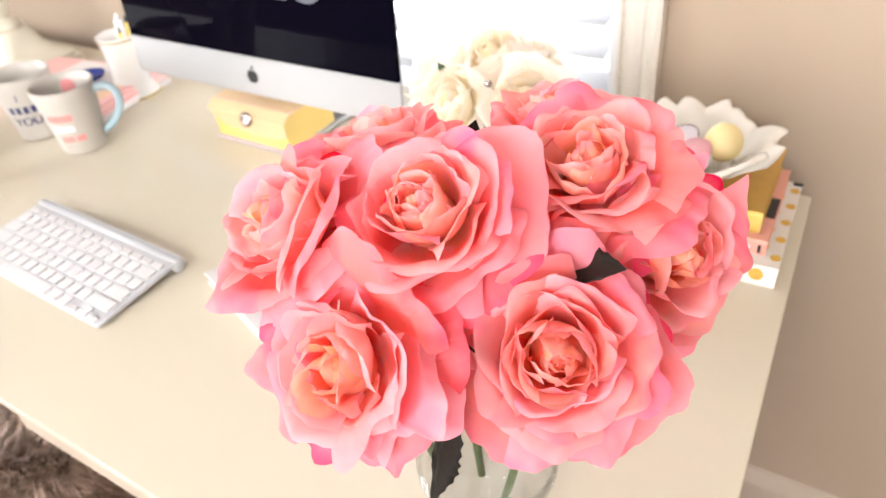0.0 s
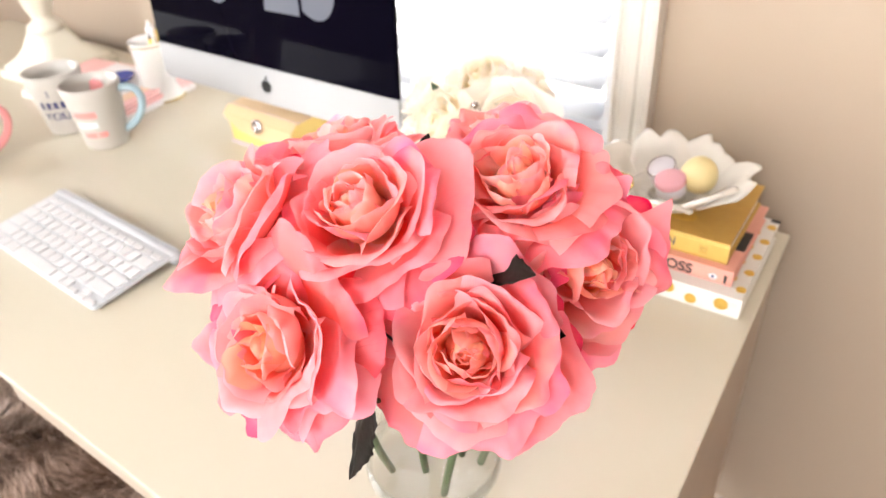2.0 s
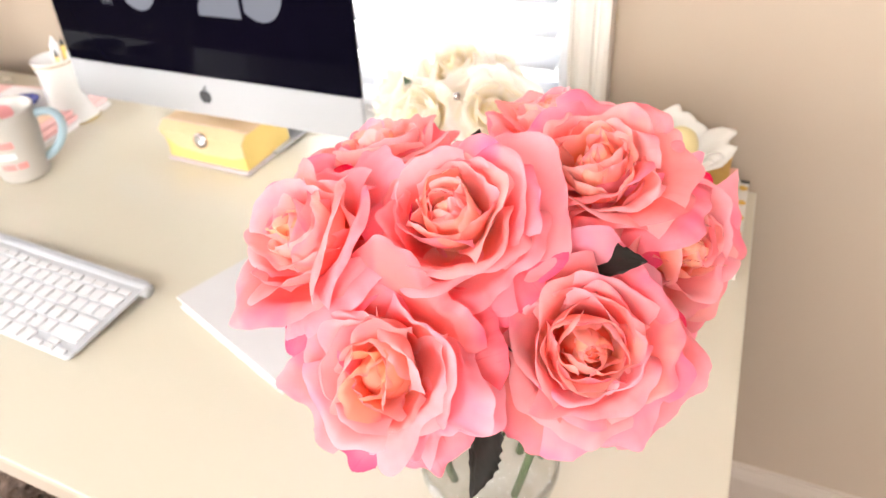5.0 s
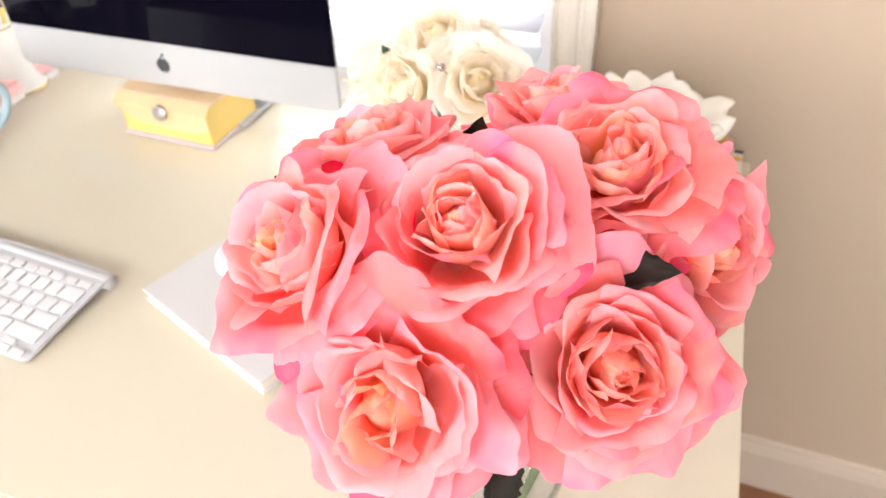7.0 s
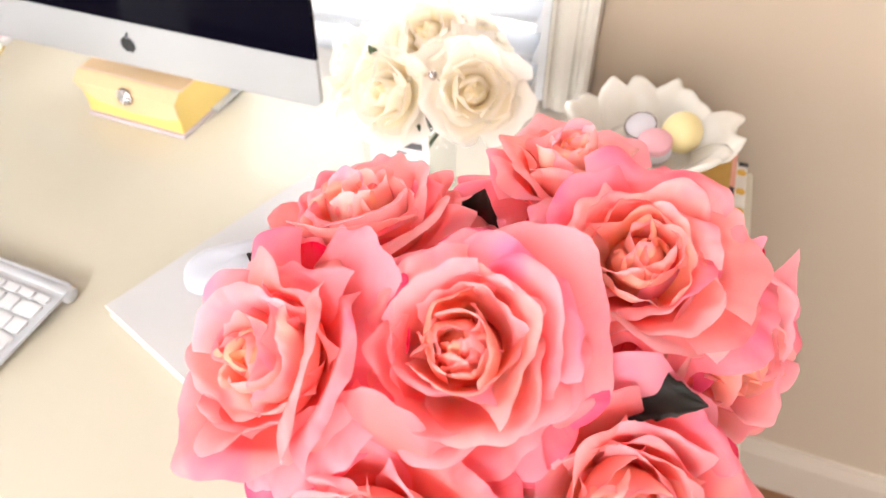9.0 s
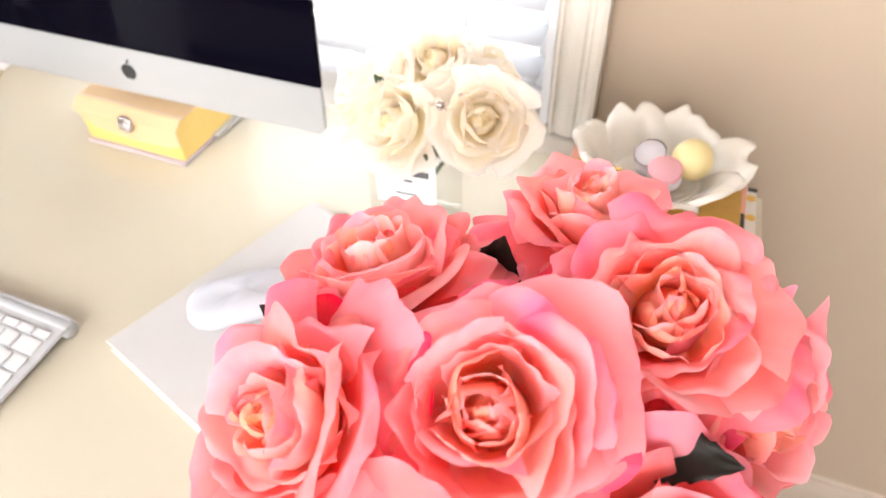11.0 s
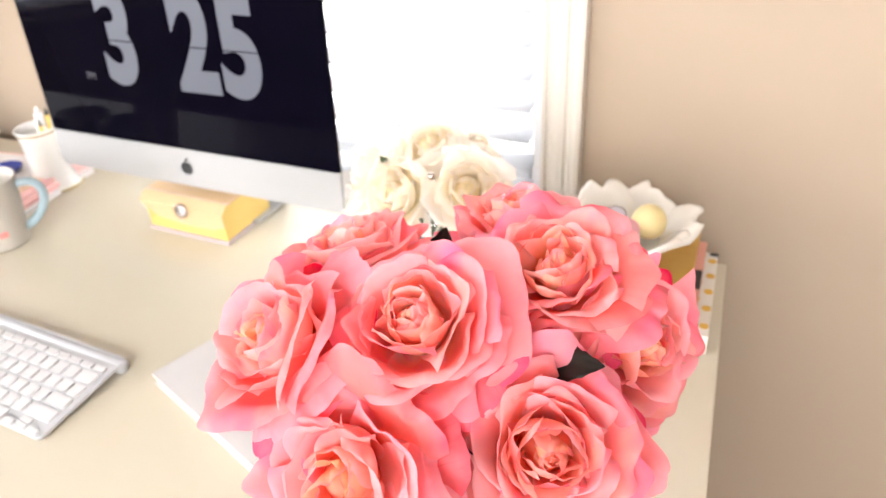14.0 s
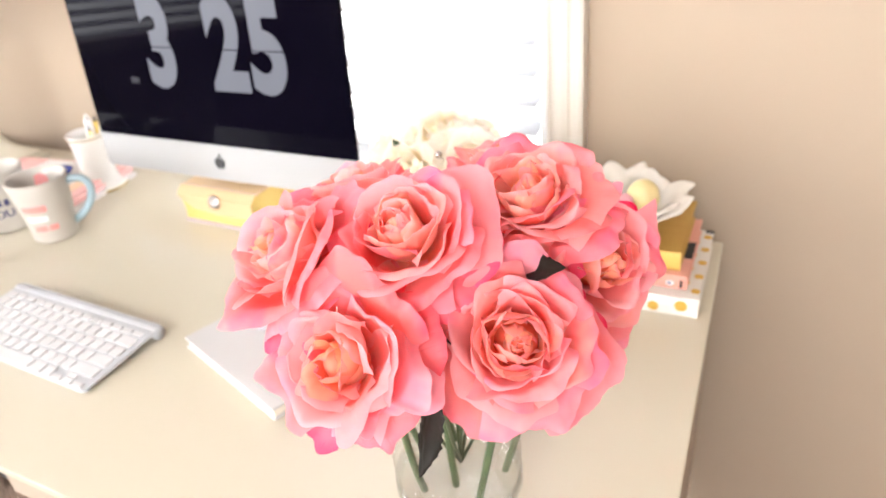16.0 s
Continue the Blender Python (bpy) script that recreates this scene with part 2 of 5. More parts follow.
_pow.inputs[1].default_value, _madd.inputs[1].default_value, _madd.inputs[2].default_value = 3.0, 0.75, 0.07
_clear.inputs[0].default_value = (0.965, 0.975, 0.97, 1)
_gloss.inputs["Roughness"].default_value = 0.03
_fres.inputs["Blend"].default_value = 0.5
_t.links.new(_fres.outputs["Facing"], _pow.inputs[0])
_t.links.new(_pow.outputs[0], _madd.inputs[0])
_t.links.new(_madd.outputs[0], _mix.inputs[0])
_t.links.new(_clear.outputs[0], _mix.inputs[1])
_t.links.new(_gloss.outputs[0], _mix.inputs[2])
_t.links.new(_mix.outputs[0], _t.nodes["Material Output"].inputs[0])
PANE = glass("window glass", (1, 1, 1))
EGG = material("pale yellow balm shell", (0.78, 0.65, 0.33), 0.4, second=(0.74, 0.61, 0.30), scale=20, bump=0.05)
PINKPOT = material("pink powder", (0.80, 0.42, 0.47), 0.6, second=(0.76, 0.38, 0.43), scale=60, bump=0.1)
LILACPOT = material("pale lilac plastic", (0.74, 0.70, 0.74), 0.35, second=(0.7, 0.66, 0.7), scale=30)
LAMPM = material("cream turned wood", (0.70, 0.66, 0.55), 0.4, second=(0.64, 0.60, 0.48), scale=12, bump=0.15, bump_scale=40)
STEM = material("green stem", (0.055, 0.085, 0.035), 0.5, second=(0.09, 0.12, 0.055), scale=40, bump=0.2)
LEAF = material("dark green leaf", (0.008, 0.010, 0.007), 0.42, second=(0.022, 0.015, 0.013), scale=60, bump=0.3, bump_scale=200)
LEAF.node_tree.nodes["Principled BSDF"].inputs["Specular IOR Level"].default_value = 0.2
FURSKIN = material("brown fur backing", (0.085, 0.055, 0.042), 0.9, second=(0.05, 0.032, 0.025), scale=12)
PLATEBLUE = material("deep blue glaze", (0.03, 0.05, 0.26), 0.25, second=(0.04, 0.06, 0.3), scale=20)
BLUSH = material("blush pink card", (0.83, 0.50, 0.48), 0.6, second=(0.78, 0.45, 0.43), scale=12)
PEACHCARD = material("peach card", (0.82, 0.60, 0.42), 0.6, second=(0.78, 0.55, 0.38), scale=12)
WHITECARD = material("white card", (0.80, 0.77, 0.76), 0.5, second=(0.76, 0.73, 0.72), scale=12)
ACRYLIC = material("frosted white acrylic", (0.50, 0.50, 0.545), 0.3, second=(0.47, 0.47, 0.515), scale=10)
# glow for the panel behind the added wide window
DAYLIGHT_FILL = glow("bright daylight", (0.97, 0.98, 1.0), 16)
DAYLIGHT_SIDE = glow("side daylight", (0.93, 0.95, 1.0), 26)
DAYLIGHT_NEAR = glow("glaring daylight", (1.0, 0.995, 0.98), 30)

FUR = bpy.data.materials.new("brown grey fur")
FUR.use_nodes = True
_n = FUR.node_tree
_g = _n.nodes.new("ShaderNodeNewGeometry")
_r = _n.nodes.new("ShaderNodeValToRGB")
_r.color_ramp.elements[0].color, _r.color_ramp.elements[1].color = (0.15, 0.085, 0.055, 1), (0.56, 0.40, 0.31, 1)
_n.links.new(_g.outputs["Random Per Island"], _r.inputs[0])
_n.links.new(_r.outputs[0], _n.nodes["Principled BSDF"].inputs["Base Color"])
_n.nodes["Principled BSDF"].inputs["Roughness"].default_value = 0.6

# pink petals: deep coral claws and pale rims also paint in glow and lit edges
PETAL_HEART = petal_material("rose heart petal", [(0.0, (0.97, 0.46, 0.24)), (0.4, (0.97, 0.54, 0.31)), (0.75, (0.97, 0.60, 0.39)), (1.0, (0.97, 0.54, 0.41))], (0.97, 0.32, 0.36), 0.03, 0.6, 0.03, 0.93, 0.45)
PETAL_IN = petal_material("inner rose petal", [(0.0, (0.98, 0.41, 0.21)), (0.35, (0.98, 0.49, 0.33)), (0.7, (0.98, 0.53, 0.44)), (1.0, (0.98, 0.53, 0.49))], (0.985, 0.60, 0.63), 0.03, 0.62, 0.03, 0.88, 0.85)
PETAL_MID = petal_material("middle rose petal", [(0.0, (0.98, 0.28, 0.15)), (0.3, (0.98, 0.36, 0.29)), (0.65, (0.98, 0.42, 0.40)), (1.0, (0.98, 0.45, 0.46))], (0.985, 0.56, 0.59), 0.05, 0.6, 0.03, 0.86, 0.9)
PETAL_OUT = petal_material("outer rose petal", [(0.0, (0.975, 0.28, 0.19)), (0.35, (0.975, 0.31, 0.30)), (0.7, (0.975, 0.33, 0.345)), (1.0, (0.975, 0.345, 0.395))], (0.98, 0.45, 0.50), 0.14, 0.5, 0.03, 0.86, 1.0)
PETAL_BACK = petal_material("guard rose petal", [(0.0, (0.94, 0.29, 0.24)), (0.4, (0.93, 0.21, 0.23)), (0.8, (0.90, 0.18, 0.23)), (1.0, (0.86, 0.12, 0.18))], (0.82, 0.09, 0.16), 0.8, 0.35, 0.03, 0.88, 0.5)
IVORY_HEART = petal_material("ivory heart petal", [(0.0, (0.975, 0.87, 0.60)), (0.5, (0.975, 0.89, 0.67)), (1.0, (0.975, 0.91, 0.76))], (0.975, 0.92, 0.79), 0.01, 0.7, 0.02)
IVORY_IN = petal_material("inner ivory petal", [(0.0, (0.975, 0.88, 0.67)), (0.5, (0.975, 0.91, 0.78)), (1.0, (0.975, 0.925, 0.85))], (0.975, 0.93, 0.87), 0.01, 0.72, 0.02)
IVORY_OUT = petal_material("outer ivory petal", [(0.0, (0.97, 0.90, 0.77)), (0.5, (0.97, 0.915, 0.84)), (1.0, (0.97, 0.92, 0.88))], (0.97, 0.925, 0.89), 0.01, 0.68, 0.02)
IVORYLEAF = material("soft green leaf", (0.06, 0.10, 0.05), 0.5, second=(0.03, 0.06, 0.03), scale=80)


# ---- building helpers ----
def mesh_of(name, bm, mat, smooth=True):
    me = bpy.data.meshes.new(name)
    bmesh.ops.recalc_face_normals(bm, faces=bm.faces) if len(bm.faces) < 4000 else None
    bm.to_mesh(me)
    bm.free()
    if mat:
        me.materials.append(mat)
    if smooth:
        for p in me.polygons:
            p.use_smooth = True
    return me


def part(name, bm, mat, parent, label="", smooth=True, m=None):
    ob = new(name, mesh_of(name, bm, mat, smooth))
    ob.parent = parent
    if m is not None:
        ob.matrix_local = m
    return tagged(ob, label)


def thing(name, label, category, m=None, group="", kind=""):
    ob = new(name)
    ob.empty_display_size = 0.02
    if m is not None:
        ob.matrix_world = m
    return tagged(ob, label, category, group, kind)


def solid(name, bm, mat, label, category="", kind="structure", smooth=False):
    return tagged(new(name, mesh_of(name, bm, mat, smooth)), label, category, "", kind)


def box(x0, y0, z0, x1, y1, z1, bevel=0.0, seg=2, bm=None):
    b = bmesh.new()
    bmesh.ops.create_cube(b, size=1)
    bmesh.ops.transform(b, matrix=Matrix.Translation(((x0 + x1) / 2, (y0 + y1) / 2, (z0 + z1) / 2)) @ Matrix.Diagonal((x1 - x0, y1 - y0, z1 - z0, 1)), verts=b.verts)
    if bevel:
        bmesh.ops.bevel(b, geom=b.edges[:], offset=bevel, segments=seg, affect="EDGES", profile=0.5)
    if bm is None:
        return b
    tmp = bpy.data.meshes.new("tmp")
    b.to_mesh(tmp)
    b.free()
    bm.from_mesh(tmp)
    bpy.data.meshes.remove(tmp)
    return bm


def lathe(profile, n=48, bm=None, closed=False):
    """Turns a list of (radius, height) about z."""
    bm = bm or bmesh.new()
    rings = []
    for r, z in profile:
        if r < 1e-6:
            rings.append([bm.verts.new((0, 0, z))])
        else:
            rings.append([bm.verts.new((r * math.cos(2 * math.pi * i / n), r * math.sin(2 * math.pi * i / n), z)) for i in range(n)])
    pairs = list(zip(rings, rings[1:])) + ([(rings[-1], rings[0])] if closed else [])
    for a, b in pairs:
        for i in range(n):
            j = (i + 1) % n
            if len(a) == 1 and len(b) == 1:
                continue
            if len(a) == 1:
                bm.faces.new((a[0], b[i], b[j]))
            elif len(b) == 1:
                bm.faces.new((a[i], a[j], b[0]))
            else:
                bm.faces.new((a[i], a[j], b[j], b[i]))
    return bm


def tube(points, radius, n=10, bm=None, taper=None):
    """A round bar along a line of points."""
    bm = bm or bmesh.new()
    pts = [Vector(p) for p in points]
    rings = []
    side = None
    for k, p in enumerate(pts):
        d = (pts[min(k + 1, len(pts) - 1)] - pts[max(k - 1, 0)]).normalized()
        if side is None:
            side = d.orthogonal().normalized()
        side = (side - d * side.dot(d)).normalized()
        up = d.cross(side)
        r = radius if taper is None else radius * taper(k / (len(pts) - 1))
        rings.append([bm.verts.new(p + r * (math.cos(2 * math.pi * i / n) * side + math.sin(2 * math.pi * i / n) * up)) for i in range(n)])
    for a, b in zip(rings, rings[1:]):
        for i in range(n):
            j = (i + 1) % n
            bm.faces.new((a[i], a[j], b[j], b[i]))
    bm.faces.new(rings[0][::-1])
    bm.faces.new(rings[-1])
    return bm


def prism(outline, h, bevel=0.0):
    """An outline in x, y raised from z 0 to h."""
    bm = bmesh.new()
    f = bm.faces.new([bm.verts.new((x, y, 0)) for x, y in outline])
    got = bmesh.ops.extrude_face_region(bm, geom=[f])
    bmesh.ops.translate(bm, vec=(0, 0, h), verts=[v for v in got["geom"] if isinstance(v, bmesh.types.BMVert)])
    bmesh.ops.recalc_face_normals(bm, faces=bm.faces)
    if bevel:
        bmesh.ops.bevel(bm, geom=bm.edges[:], offset=bevel, segments=2, affect="EDGES", profile=0.5)
    return bm


def rounded(w, d, r, n=6):
    """The outline of a rectangle with round corners, its middle at the origin."""
    out = []
    for cx, cy, a in ((w / 2 - r, d / 2 - r, 0), (-w / 2 + r, d / 2 - r, 90), (-w / 2 + r, -d / 2 + r, 180), (w / 2 - r, -d / 2 + r, 270)):
        for i in range(n + 1):
            t = radians(a + 90 * i / n)
            out.append((cx + r * math.cos(t), cy + r * math.sin(t)))
    return out


def lettering(text, height, depth, squeeze=1.0, bold=0.0):
    """Raised letters in x, y with their middle at the origin."""
    cu = bpy.data.curves.new("letters", "FONT")
    cu.body, cu.size, cu.extrude, cu.offset = text, height, depth, bold
    cu.align_x, cu.align_y = "CENTER", "CENTER"
    cu.resolution_u = 6
    ob = bpy.data.objects.new("letters", cu)
    scene.collection.objects.link(ob)
    me = bpy.data.meshes.new_from_object(ob.evaluated_get(bpy.context.evaluated_depsgraph_get()))
    bpy.data.objects.remove(ob)
    bm = bmesh.new()
    bm.from_mesh(me)
    bpy.data.meshes.remove(me)
    bmesh.ops.transform(bm, matrix=Matrix.Diagonal((squeeze, 1, 1, 1)), verts=bm.verts)
    return bm


def axis_pose(place, axis, spin=0.0):
    """A pose at place whose z runs along axis."""
    q = Vector((0, 0, 1)).rotation_difference(Vector(axis).normalized())
    return Matrix.Translation(place) @ q.to_matrix().to_4x4() @ pose(0, 0, 0, 0, 0, spin)


# ---- the room ----
FRONT, BACK, LEFT, RIGHT, TOP = -1.7, 1.0, -2.55, 2.2, 2.6
WX0, WX1, WZ0, WZ1 = -1.05, -0.268, 0.74, 2.05
b = box(LEFT - 0.12, BACK, 0, WX0, BACK + 0.14, TOP)
box(WX1, BACK, 0, RIGHT + 0.12, BACK + 0.14, TOP, bm=b)
box(WX0, BACK, 0, WX1, BACK + 0.14, WZ0 - 0.02, bm=b)
box(WX0, BACK, WZ1, WX1, BACK + 0.14, TOP, bm=b)
solid("wall_north", b, WALL, "beige painted wall round the bright window", "wall")
b = box(LEFT - 0.12, FRONT, 0, LEFT, BACK, 0.84)
box(LEFT - 0.12, FRONT, 2.15, LEFT, BACK, TOP, bm=b)
box(LEFT - 0.12, FRONT, 0.84, LEFT, -1.55, 2.15, bm=b)
box(LEFT - 0.12, -0.05, 0.84, LEFT, BACK, 2.15, bm=b)
solid("wall_west", b, WALL, "beige painted wall with a second window", "wall")
solid("wall_east", box(RIGHT, FRONT, 0, RIGHT + 0.12, BACK, TOP), WALL, "plain beige painted wall", "wall")
# unseen wall, set near so its added window lights the roses
b = box(LEFT - 0.12, FRONT - 0.12, 0, RIGHT + 0.12, FRONT, 0.90)
box(LEFT - 0.12, FRONT - 0.12, 2.48, RIGHT + 0.12, FRONT, TOP, bm=b)
box(LEFT - 0.12, FRONT - 0.12, 0.90, -1.30, FRONT, 2.48, bm=b)
box(1.50, FRONT - 0.12, 0.90, RIGHT + 0.12, FRONT, 2.48, bm=b)
solid("wall_south", b, WALL, "unseen beige painted wall with an added wide window", "wall")
solid("ceiling", box(LEFT - 0.12, FRONT - 0.12, TOP, RIGHT + 0.12, BACK + 0.14, TOP + 0.1), CEIL, "flat white painted ceiling", "ceiling")
floor = solid("floor", box(LEFT - 0.12, FRONT - 0.12, -0.12, RIGHT + 0.12, BACK + 0.14, -0.012), DARK, "brown wooden plank floor", "floor")


def baseboard(name, length, m):
    bm = bmesh.new()
    prof = [(0, 0), (0.014, 0), (0.014, 0.100), (0.010, 0.114), (0.006, 0.123), (0.006, 0.129), (0, 0.132)]
    a = [bm.verts.new((0, -y, z)) for y, z in prof]
    c = [bm.verts.new((length, -y, z)) for y, z in prof]
    for i in range(len(prof)):
        j = (i + 1) % len(prof)
        bm.faces.new((a[i], a[j], c[j], c[i]))
    bm.faces.new(a[::-1])
    bm.faces.new(c)
    ob = solid(name, bm, BASE_DIMMED, "moulded baseboard along the wall, beige darkened as in low light", "baseboard")
    ob.matrix_world = m
    return ob


baseboard("baseboard", RIGHT - LEFT, pose(LEFT, BACK, 0))
baseboard("baseboard", BACK - FRONT, pose(RIGHT, BACK, 0, 0, 0, -90))

# the bright window behind the desk
win = thing("window_1", "white casement window with raised slat blinds, full of daylight", "window", None, "", "structure")


def moulding(length, w=0.058):
    """A fluted casing board that lies along z, its face towards -y."""
    bm = bmesh.new()
    k = w / 0.074
    prof = [(0, 0), (0, 0.016), (0.006, 0.019), (0.010, 0.015), (0.014, 0.014), (0.019, 0.017), (0.030, 0.019), (0.041, 0.018), (0.046, 0.014), (0.051, 0.014), (0.056, 0.022), (0.066, 0.026), (0.074, 0.024), (0.074, 0)]
    prof = [(x * k, y) for x, y in prof]
    a = [bm.verts.new((x, -y, 0)) for x, y in prof]
    c = [bm.verts.new((x, -y, length)) for x, y in prof]
    for i in range(len(prof)):
        j = (i + 1) % len(prof)
        bm.faces.new((a[i], a[j], c[j], c[i]))
    bm.faces.new(a[::-1])
    bm.faces.new(c)
    return bm


part("casing", moulding(WZ1 - WZ0), TRIM, win, "cream fluted casing board", False, pose(WX1 + 0.004, BACK, WZ0))
bm = moulding(WZ1 - WZ0)
bmesh.ops.scale(bm, vec=(-1, 1, 1), verts=bm.verts)
part("casing", bm, TRIM, win, "cream fluted casing board", False, pose(WX0 - 0.004, BACK, WZ0))
part("head_casing", box(WX0 - 0.068, BACK - 0.024, WZ1 + 0.002, WX1 + 0.068, BACK, WZ1 + 0.08, 0.003), TRIM, win, "", False)
part("window_sill", box(WX0 - 0.085, BACK - 0.065, WZ0 - 0.028, WX1 + 0.083, BACK + 0.10, WZ0 - 0.003, 0.005, 3), TRIM, win, "cream window sill with rounded nose", False)
part("apron_board", box(WX0 - 0.07, BACK - 0.016, WZ0 - 0.10, WX1 + 0.07, BACK, WZ0 - 0.03, 0.003), TRIM, win, "", False)
FY = BACK + 0.10
for x0, x1 in ((WX0 + 0.0005, WX0 + 0.012), (WX1 - 0.012, WX1 - 0.0005)):
    part("jamb", box(x0, BACK + 0.001, WZ0, x1, FY - 0.021, WZ1 - 0.001, 0.001), BLIND, win, "white side jamb", False)
for x0, x1 in ((WX0, WX0 + 0.04), (WX1 - 0.04, WX1)):
    part("window_frame", box(x0, FY - 0.02, WZ0, x1, FY + 0.02, WZ1, 0.003), BLIND, win, "", False)
part("window_frame", box(WX0 + 0.041, FY - 0.02, WZ0, WX1 - 0.041, FY + 0.02, WZ0 + 0.045, 0.003), BLIND, win, "", False)
part("window_frame", box(WX0 + 0.041, FY - 0.02, WZ1 - 0.045, WX1 - 0.041, FY + 0.02, WZ1, 0.003), BLIND, win, "", False)
part("meeting_rail", box(WX0 + 0.041, FY - 0.02, 1.37, WX1 - 0.041, FY + 0.02, 1.41, 0.003), BLIND, win, "", False)
for z0, z1 in ((WZ0 + 0.046, 1.369), (1.411, WZ1 - 0.046)):
    p = part("pane", box(WX0 + 0.041, FY - 0.002, z0, WX1 - 0.041, FY + 0.002, z1), PANE, win, "clear glass pane", False)
    p.visible_shadow = False

blind = thing("window_blind", "white wide-slat horizontal blind with open slats", "blind")
SX0, SX1 = WX0 + 0.016, WX1 - 0.020
slat_me = None
for i in range(26):
    z = 0.757 + 0.0475 * i
    if slat_me is None:
        bm = bmesh.new()
        n = 5
        rows = []
        for k in range(n):
            y = -0.025 + 0.05 * k / (n - 1)
            h = 0.0022 * (1 - (y / 0.025) ** 2)
            rows.append([(x, y, h + t) for t in (0, 0.0026) for x in (SX0, SX1)])
        vs = [[bm.verts.new(c) for c in r] for r in rows]
        for a, c in zip(vs, vs[1:]):
            bm.faces.new((a[0], a[1], c[1], c[0]))
            bm.faces.new((a[2], c[2], c[3], a[3]))
            bm.faces.new((a[0], c[0], c[2], a[2]))
            bm.faces.new((a[1], a[3], c[3], c[1]))
        bm.faces.new((vs[0][0], vs[0][2], vs[0][3], vs[0][1]))
        bm.faces.new((vs[-1][0], vs[-1][1], vs[-1][3], vs[-1][2]))
        slat_me = mesh_of("slat", bm, SLAT)
    s = new("slat", slat_me)
    s.parent = blind
    s.matrix_local = pose(0, BACK + 0.028, z, 8)
part("head_rail", box(SX0, BACK + 0.005, WZ1 - 0.05, SX1, BACK + 0.055, WZ1 - 0.002, 0.003), BLIND, blind, "", False)
for x in (SX0 + 0.10, SX1 - 0.10):
    part("ladder_cord", tube([(x, BACK + 0.002, 0.75), (x, BACK + 0.002, WZ1 - 0.05)], 0.0012, 6), BLIND, blind)
solid("backdrop", box(WX0 - 0.9, BACK + 0.95, 0.0, WX1 + 0.6, BACK + 0.96, 2.8), DAYLIGHT_NEAR, "overexposed white daylight outside the window", "daylight")


def far_window(name, width, z0, z1, m, label):
    """A window whose face looks along its own -y."""
    w = thing(name, label, "window", m, "", "structure")
    for a, c, e, g in ((-width / 2 - 0.07, -width / 2, z0 - 0.02, z1 + 0.07), (width / 2, width / 2 + 0.07, z0 - 0.02, z1 + 0.07)):
        part("casing", box(a, -0.02, e, c, 0, g, 0.003), TRIM, w, "", False)
    part("head_casing", box(-width / 2 + 0.001, -0.02, z1, width / 2 - 0.001, 0, z1 + 0.07, 0.003), TRIM, w, "", False)
    part("window_sill", box(-width / 2 - 0.09, -0.06, z0 - 0.045, width / 2 + 0.09, 0.0, z0 - 0.021, 0.003), TRIM, w, "", False)
    me = mesh_of("slat", box(-width / 2 + 0.01, -0.025, -0.0015, width / 2 - 0.01, 0.025, 0.0015), BLIND, False)
    for i in range(int((z1 - z0) / 0.0475)):
        s = new("slat", me)
        s.parent = w
        s.matrix_local = pose(0, 0.04, z0 + 0.02 + 0.0475 * i, 20)
    return w


far_window("window_2", 1.5, 0.84, 2.15, pose(LEFT, -0.80, 0, 0, 0, 90), "white framed side window with open slat blinds")
# this wide window is unseen, added only to carry the front fill
far_window("added_window", 2.8, 0.90, 2.48, pose(0.1, FRONT, 0, 0, 0, 180), "unseen wide window with open slat blinds, added for front fill")
solid("backdrop", box(LEFT - 0.5, -1.9, 0.5, LEFT - 0.49, 0.4, 2.6), DAYLIGHT_SIDE, "bright daylight outside the side window", "daylight")
# glowing panel that feeds the added window
solid("backdrop", box(-1.9, FRONT - 0.5, 0.3, 2.3, FRONT - 0.49, 2.6), DAYLIGHT_FILL, "bright panel outside the added wide window", "daylight")

# ---- the desk ----
Z = 0.75
desk = thing("desk", "cream lacquered desk with a glossy top", "desk", pose(0, 0, 0))
DL, DR, DF, DB = -1.9, 0.026, 0.247, 0.925
bm = prism([(DL, DF + 0.004), (0.046, DF - 0.004), (0.012, DB), (DL, DB)], 0.010, 0.0015)
part("desktop", bm, DESK, desk, "glossy cream desktop", False, pose(0, 0, Z - 0.010))
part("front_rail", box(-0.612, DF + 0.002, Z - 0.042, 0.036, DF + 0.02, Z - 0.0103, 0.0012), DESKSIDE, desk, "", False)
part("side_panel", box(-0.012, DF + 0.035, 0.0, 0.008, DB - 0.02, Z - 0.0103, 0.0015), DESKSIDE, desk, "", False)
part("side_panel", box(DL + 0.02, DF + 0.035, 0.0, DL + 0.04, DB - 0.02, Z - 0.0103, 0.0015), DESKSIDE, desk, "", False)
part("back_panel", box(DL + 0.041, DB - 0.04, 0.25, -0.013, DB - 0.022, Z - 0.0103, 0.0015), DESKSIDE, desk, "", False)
part("tray_slide", box(-0.640, DF + 0.006, Z - 0.034, -0.6135, DF + 0.24, Z - 0.0103, 0.002), DARK, desk, "black metal drawer slide", False)


# ---- the fur throw on the chair ----
chair = thing("desk_chair", "chair seat hidden under a shaggy brown fur throw", "chair", pose(-0.80, 0.05, 0))
part("seat", box(-0.27, -0.24, 0.40, 0.27, 0.20, 0.455, 0.02, 3), DARK, chair, "", False)
for x in (-0.22, 0.22):
    for y in (-0.19, 0.15):
        part("leg", tube([(x, y, 0.0), (x, y, 0.41)], 0.018, 12), DARK, chair)
throw = thing("fur_throw", "shaggy brown and grey faux fur throw over the chair", "throw", pose(-0.80, 0.05, 0.456))


